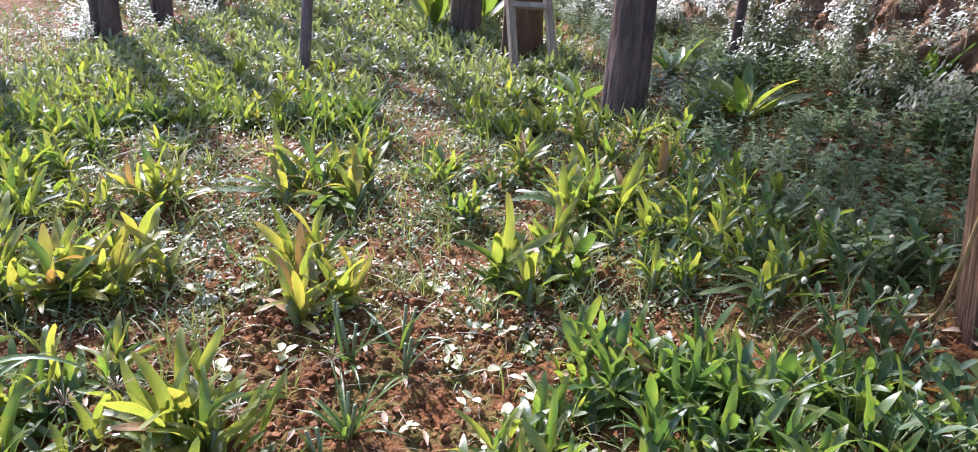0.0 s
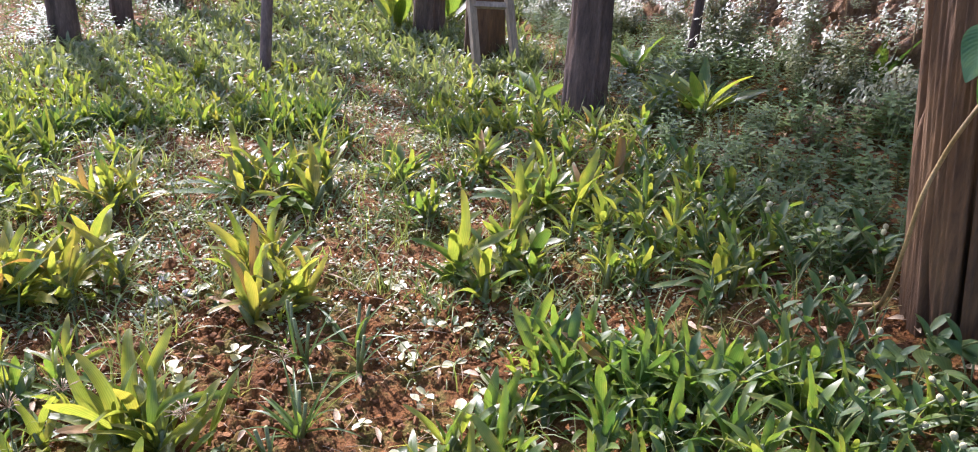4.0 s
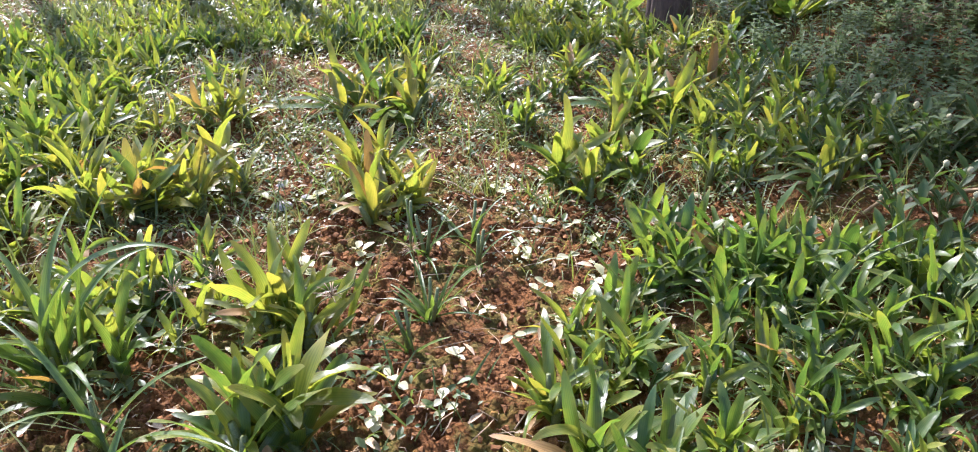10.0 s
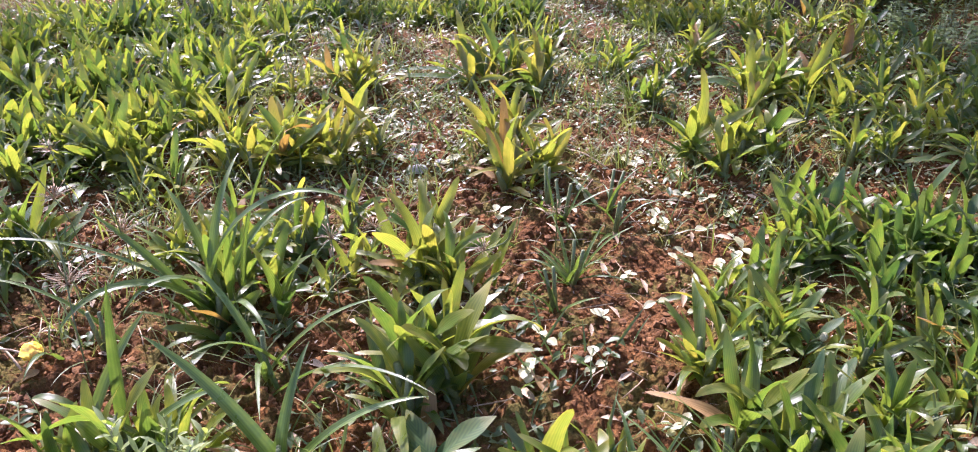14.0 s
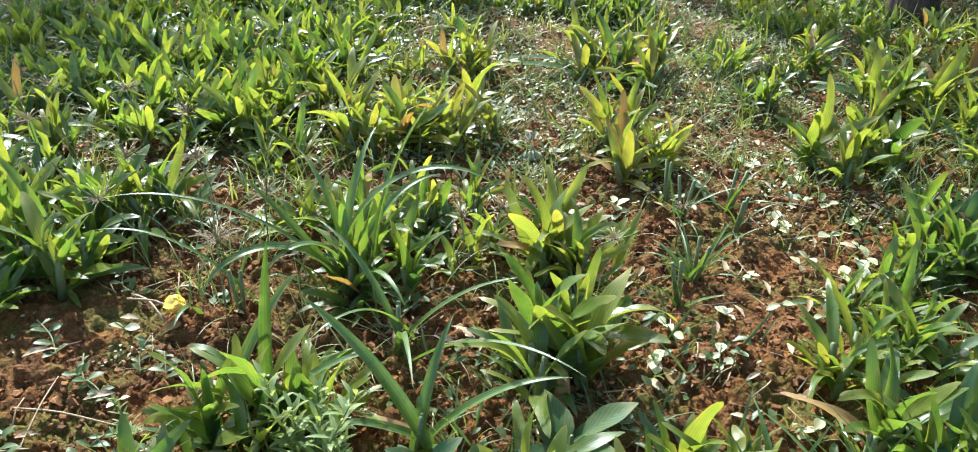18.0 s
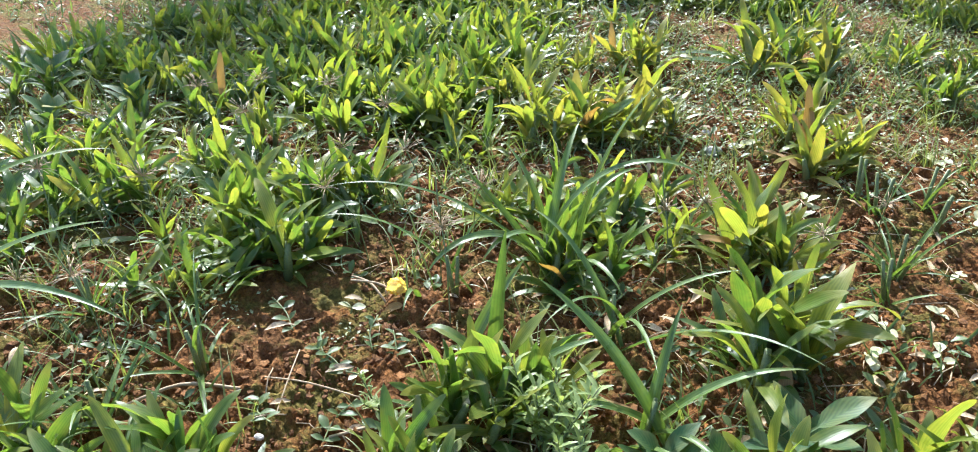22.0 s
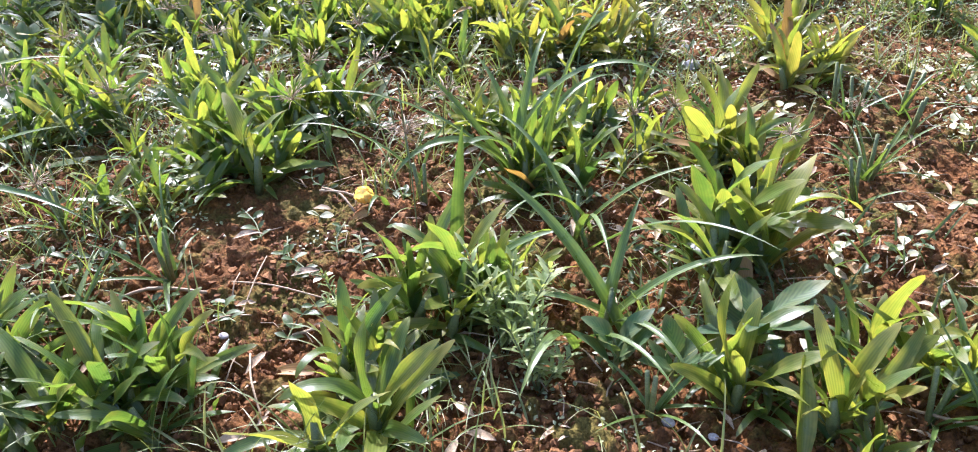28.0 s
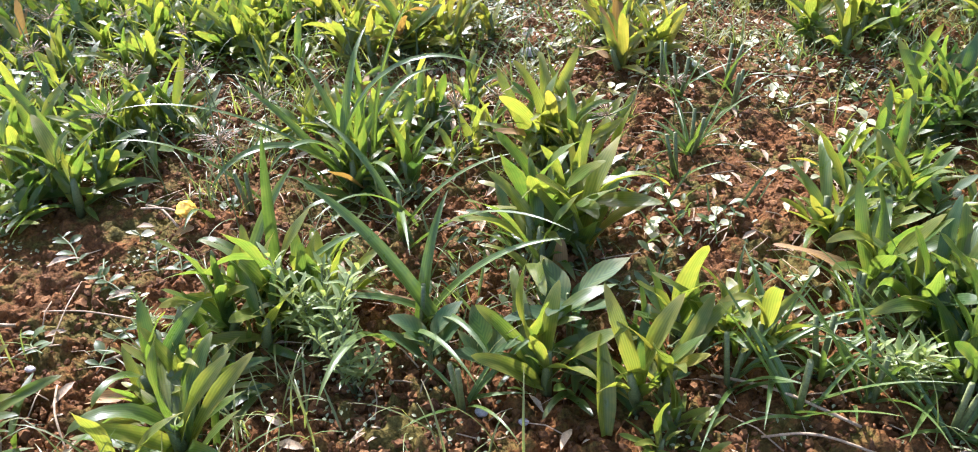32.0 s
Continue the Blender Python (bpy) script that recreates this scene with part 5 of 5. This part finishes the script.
def crumbs():
    bm = bmesh.new()
    bmesh.ops.create_icosphere(bm, subdivisions=1, radius=1.0)
    ico = np.array([v.co[:] for v in bm.verts])
    faces = [tuple(v.index for v in f.verts) for f in bm.faces]
    bm.free()
    shapes = [ico * np.random.uniform(0.4, 1.4, (len(ico), 1)) * np.random.uniform(0.6, 1.25, 3) for _ in range(12)]
    heap = Heap()
    for _ in range(90000):
        x, y = rng.uniform(-1.75, 0.9), 0.1 + 2.1 * rng.random() ** 1.6
        if noise.noise(Vector((x * 5, y * 5, 3))) < rng.uniform(-0.6, 0.25):
            continue
        if y > 1.45 and rng.random() < 0.6 or x < -1.3 and y > 0.85:
            continue
        s = min(0.0019 * rng.paretovariate(1.9), 0.0068)
        p = rng.choice(shapes) * s
        heap.add(p, faces, None, Matrix.Translation((x, y, ground_z(x, y) + rng.uniform(-0.006, 0.006))) @ Matrix.Rotation(around(rng), 4, "Z"))
    ob = new("soil_crumbs", heap.mesh("soil_crumbs", CRUMB, smooth=False))
    tagged(ob, "loose crumbs and clods of red soil", "soil", kind="stuff")


crumbs()

def fine_grass():
    """Thin wisps of grass, in loose tufts all over the plot."""
    heap = Heap()
    for _ in range(1900):
        x, y = rng.uniform(-2.3, 0.75), 0.2 + 3.0 * rng.random() ** 1.2
        if x > -0.6 and y < 1.3 and rng.random() < 0.4:
            continue
        soil = (-0.32 < x < 0.05 and y < 1.4) or (-1.15 < x < -0.78 and 0.3 < y < 0.75)
        if soil and rng.random() < 0.9:
            continue
        for _k in range(rng.randint(3, 8)):
            n = rng.uniform(0.04, 0.13)
            v, f, u = blade(n, rng.uniform(0.0016, 0.0036), rng.uniform(0.1, 0.9), rng.uniform(0.3, 2.0), 6, 3, 0.4, 0, "grass")
            px, py = x + rng.gauss(0, 0.012), y + rng.gauss(0, 0.012)
            heap.add(v, f, u, Matrix.Translation((px, py, ground_z(px, py))) @ Matrix.Rotation(around(rng), 4, "Z"))
    tagged(new("fine_grass", heap.mesh("fine_grass", FINE_GRASS)), "thin wispy grass between the plants", "grass", kind="stuff")


fine_grass()


def litter():
    """Bits of dry straw, stalks and shrivelled leaves on the soil."""
    heap = Heap()
    curled = blade(1.0, 0.3, 1.2, 0.5, 3, 3, 0.5, 0.5, "oval")
    for _ in range(5600):
        x, y = rng.uniform(-1.7, 0.85), 0.15 + 3.0 * rng.random() ** 1.1
        if -1.18 < x < -0.76 and 0.3 < y < 0.75 and rng.random() < 0.65:
            continue
        if rng.random() < 0.3:
            x, y = rng.uniform(-3.2, -1.6), rng.uniform(1.3, 4.2)
        z, a, n = ground_z(x, y) + rng.uniform(0.003, 0.01), around(rng), rng.uniform(0.015, 0.07)
        if rng.random() < 0.62:
            d = Vector((math.cos(a), math.sin(a), rng.gauss(0, 0.12))) * n
            p = Vector((x, y, z))
            v, f = tube([p, p + d * 0.5 + Vector((rng.gauss(0, 0.003), rng.gauss(0, 0.003), 0.003)), p + d], rng.uniform(0.0004, 0.0011), 4)
            heap.add(v, f)
        else:
            heap.add(np.asarray(curled[0]) * n * 0.6, curled[1], curled[2], Matrix.Translation((x, y, z)) @ Matrix.Rotation(a, 4, "Z"))
    tagged(new("dry_litter", heap.mesh("dry_litter", STRAW)), "bits of dry straw and withered leaves on soil", "litter", kind="stuff")


litter()

# ---- small single things ----
bud = thing("yellow_flower", -0.897, 0.712, "wilted yellow flower lying on the soil", "flower", z=ground_z(-0.897, 0.712) + 0.012, turn=0.4)
for ring, (count, size, lean) in enumerate(((9, 1.0, 1.0), (8, 0.85, 0.75), (7, 0.66, 0.5))):
    v, f, u = blade(0.037, 0.03, lean, -2.3, 8, 5, 0.35, 0, "oval", 0.25)
    petal = mesh_of("petal", v, f, PETAL, u)
    for k in range(count):
        part("petal", petal, bud, Matrix.Translation((0, 0, 0.002 + 0.004 * ring)) @ Matrix.Rotation(k * 6.283 / count + 0.4 * ring + rng.gauss(0, 0.1), 4, "Z") @ Matrix.Scale(size * rng.uniform(0.85, 1.05), 4))
part("stem", mesh_of("stem", *tube(smooth_line([(0, 0, 0.006), (-0.03, 0.02, 0.012), (-0.07, 0.035, 0.01)], 4), 0.0016, 6), STRAW), bud)


def twig(x0, y0, x1, y1, lift, radius, label="dry straw-coloured twig lying on soil"):
    ob = new("dry_twig", mesh_of("dry_twig", *tube(smooth_line([(x0, y0, ground_z(x0, y0) + 0.008), ((x0 + x1) / 2 + rng.gauss(0, 0.008), (y0 + y1) / 2 + rng.gauss(0, 0.008), ground_z(x0, y0) + 0.01 + lift),
                                                                (x1, y1, ground_z(x1, y1) + 0.006)], 5), radius, 6), STRAW))
    tagged(ob, label, "twig", "dry twigs")


for x0, y0, x1, y1, lift, radius in ((-0.99, 0.75, -0.91, 0.70, 0.01, 0.0018), (-0.87, 0.43, -0.76, 0.5, 0.01, 0.002), (-1.0, 0.5, -0.86, 0.5, 0.006, 0.0012), (-0.98, 0.56, -0.95, 0.44, 0.005, 0.001), (-1.15, 0.39, -1.02, 0.47, 0.015, 0.0025),
                                     (-1.36, 0.46, -1.33, 0.4, 0.02, 0.004), (-0.9, 0.38, -0.84, 0.3, 0.006, 0.0014), (-1.25, 1.05, -1.05, 0.98, 0.02, 0.002), (-0.45, 1.6, -0.33, 1.55, 0.01, 0.002), (-0.95, 2.05, -0.75, 2.12, 0.02, 0.003),
                                     (-1.45, 1.4, -1.2, 1.5, 0.02, 0.002), (-0.2, 1.5, -0.1, 1.42, 0.01, 0.0015), (0.5, 1.33, 0.66, 1.28, 0.01, 0.002), (-0.15, 0.5, 0.0, 0.44, 0.015, 0.0018), (-0.1, 0.42, 0.04, 0.4, 0.02, 0.0015), (-1.0, 0.36, -0.93, 0.45, 0.006, 0.001)):
    twig(x0, y0, x1, y1, lift, radius)


def dead_leaf(x, y, size, turn, lean, wide=0.22, material=None, label="curled dead orange-brown leaf"):
    v, f, u = blade(size, size * wide, lean, 0.4, 9, 5, 0.5, 0.5, "strap", 0.1)
    ob = new("dead_leaf", mesh_of("dead_leaf", v, f, material or STRAP[4], u))
    ob.matrix_basis = Matrix.Translation((x, y, ground_z(x, y) + 0.006)) @ Matrix.Rotation(turn, 4, "Z")
    tagged(ob, label, "leaf", "dead leaves")


for x, y, size, turn, lean, wide in ((0.36, 0.80, 0.1, 2.9, 0.95, 0.2), (0.44, 1.86, 0.13, 1.4, 0.25, 0.2), (-0.47, 0.56, 0.14, 3.1, 1.2, 0.13), (-0.9, 0.675, 0.03, 1.0, 1.3, 0.5), (-1.12, 0.5, 0.035, 0.5, 1.35, 0.7),
                                     (-0.86, 0.37, 0.05, 0.2, 1.3, 0.35), (0.16, 0.86, 0.09, 0.4, 1.3, 0.2), (-0.34, 0.64, 0.06, 1.6, 0.5, 0.35), (-1.05, 0.32, 0.06, 0.6, 1.35, 0.4), (0.7, 0.95, 0.07, 2.6, 1.4, 0.5), (-0.2, 0.74, 0.035, 2.0, 1.4, 0.5), (0.3, 0.72, 0.1, 0.1, 1.35, 0.18)):
    dead_leaf(x, y, size, turn, lean, wide)


dead_leaf(-0.26, 0.4, 0.11, 1.8, 0.45, 0.2, STRAP[2], "yellowing drooping leaf rising from the soil")


def pebble(x, y, size):
    bm = bmesh.new()
    bmesh.ops.create_icosphere(bm, subdivisions=2, radius=size)
    for vtx in bm.verts:
        vtx.co = Vector((vtx.co.x, vtx.co.y * 0.75, vtx.co.z * 0.6)) * (1 + 0.25 * noise.noise(vtx.co * 60 + Vector((x * 9, y * 9, 0))))
    me = bpy.data.meshes.new("pebble")
    bm.to_mesh(me)
    bm.free()
    me.materials.append(STONE)
    ob = new("pebble", me)
    ob.location = (x, y, ground_z(x, y) + size * 0.35)
    tagged(ob, "small pale pebble on the red soil", "stone", "pebbles")


for x, y, size in ((-0.488, 1.4, 0.017), (-0.45, 1.43, 0.012), (-0.51, 1.47, 0.01), (-0.52, 1.36, 0.008), (-0.3, 1.5, 0.008), (-1.1, 0.42, 0.008), (-0.95, 0.4, 0.007), (-0.4, 0.42, 0.008), (-0.35, 0.41, 0.006)):
    pebble(x, y, size)
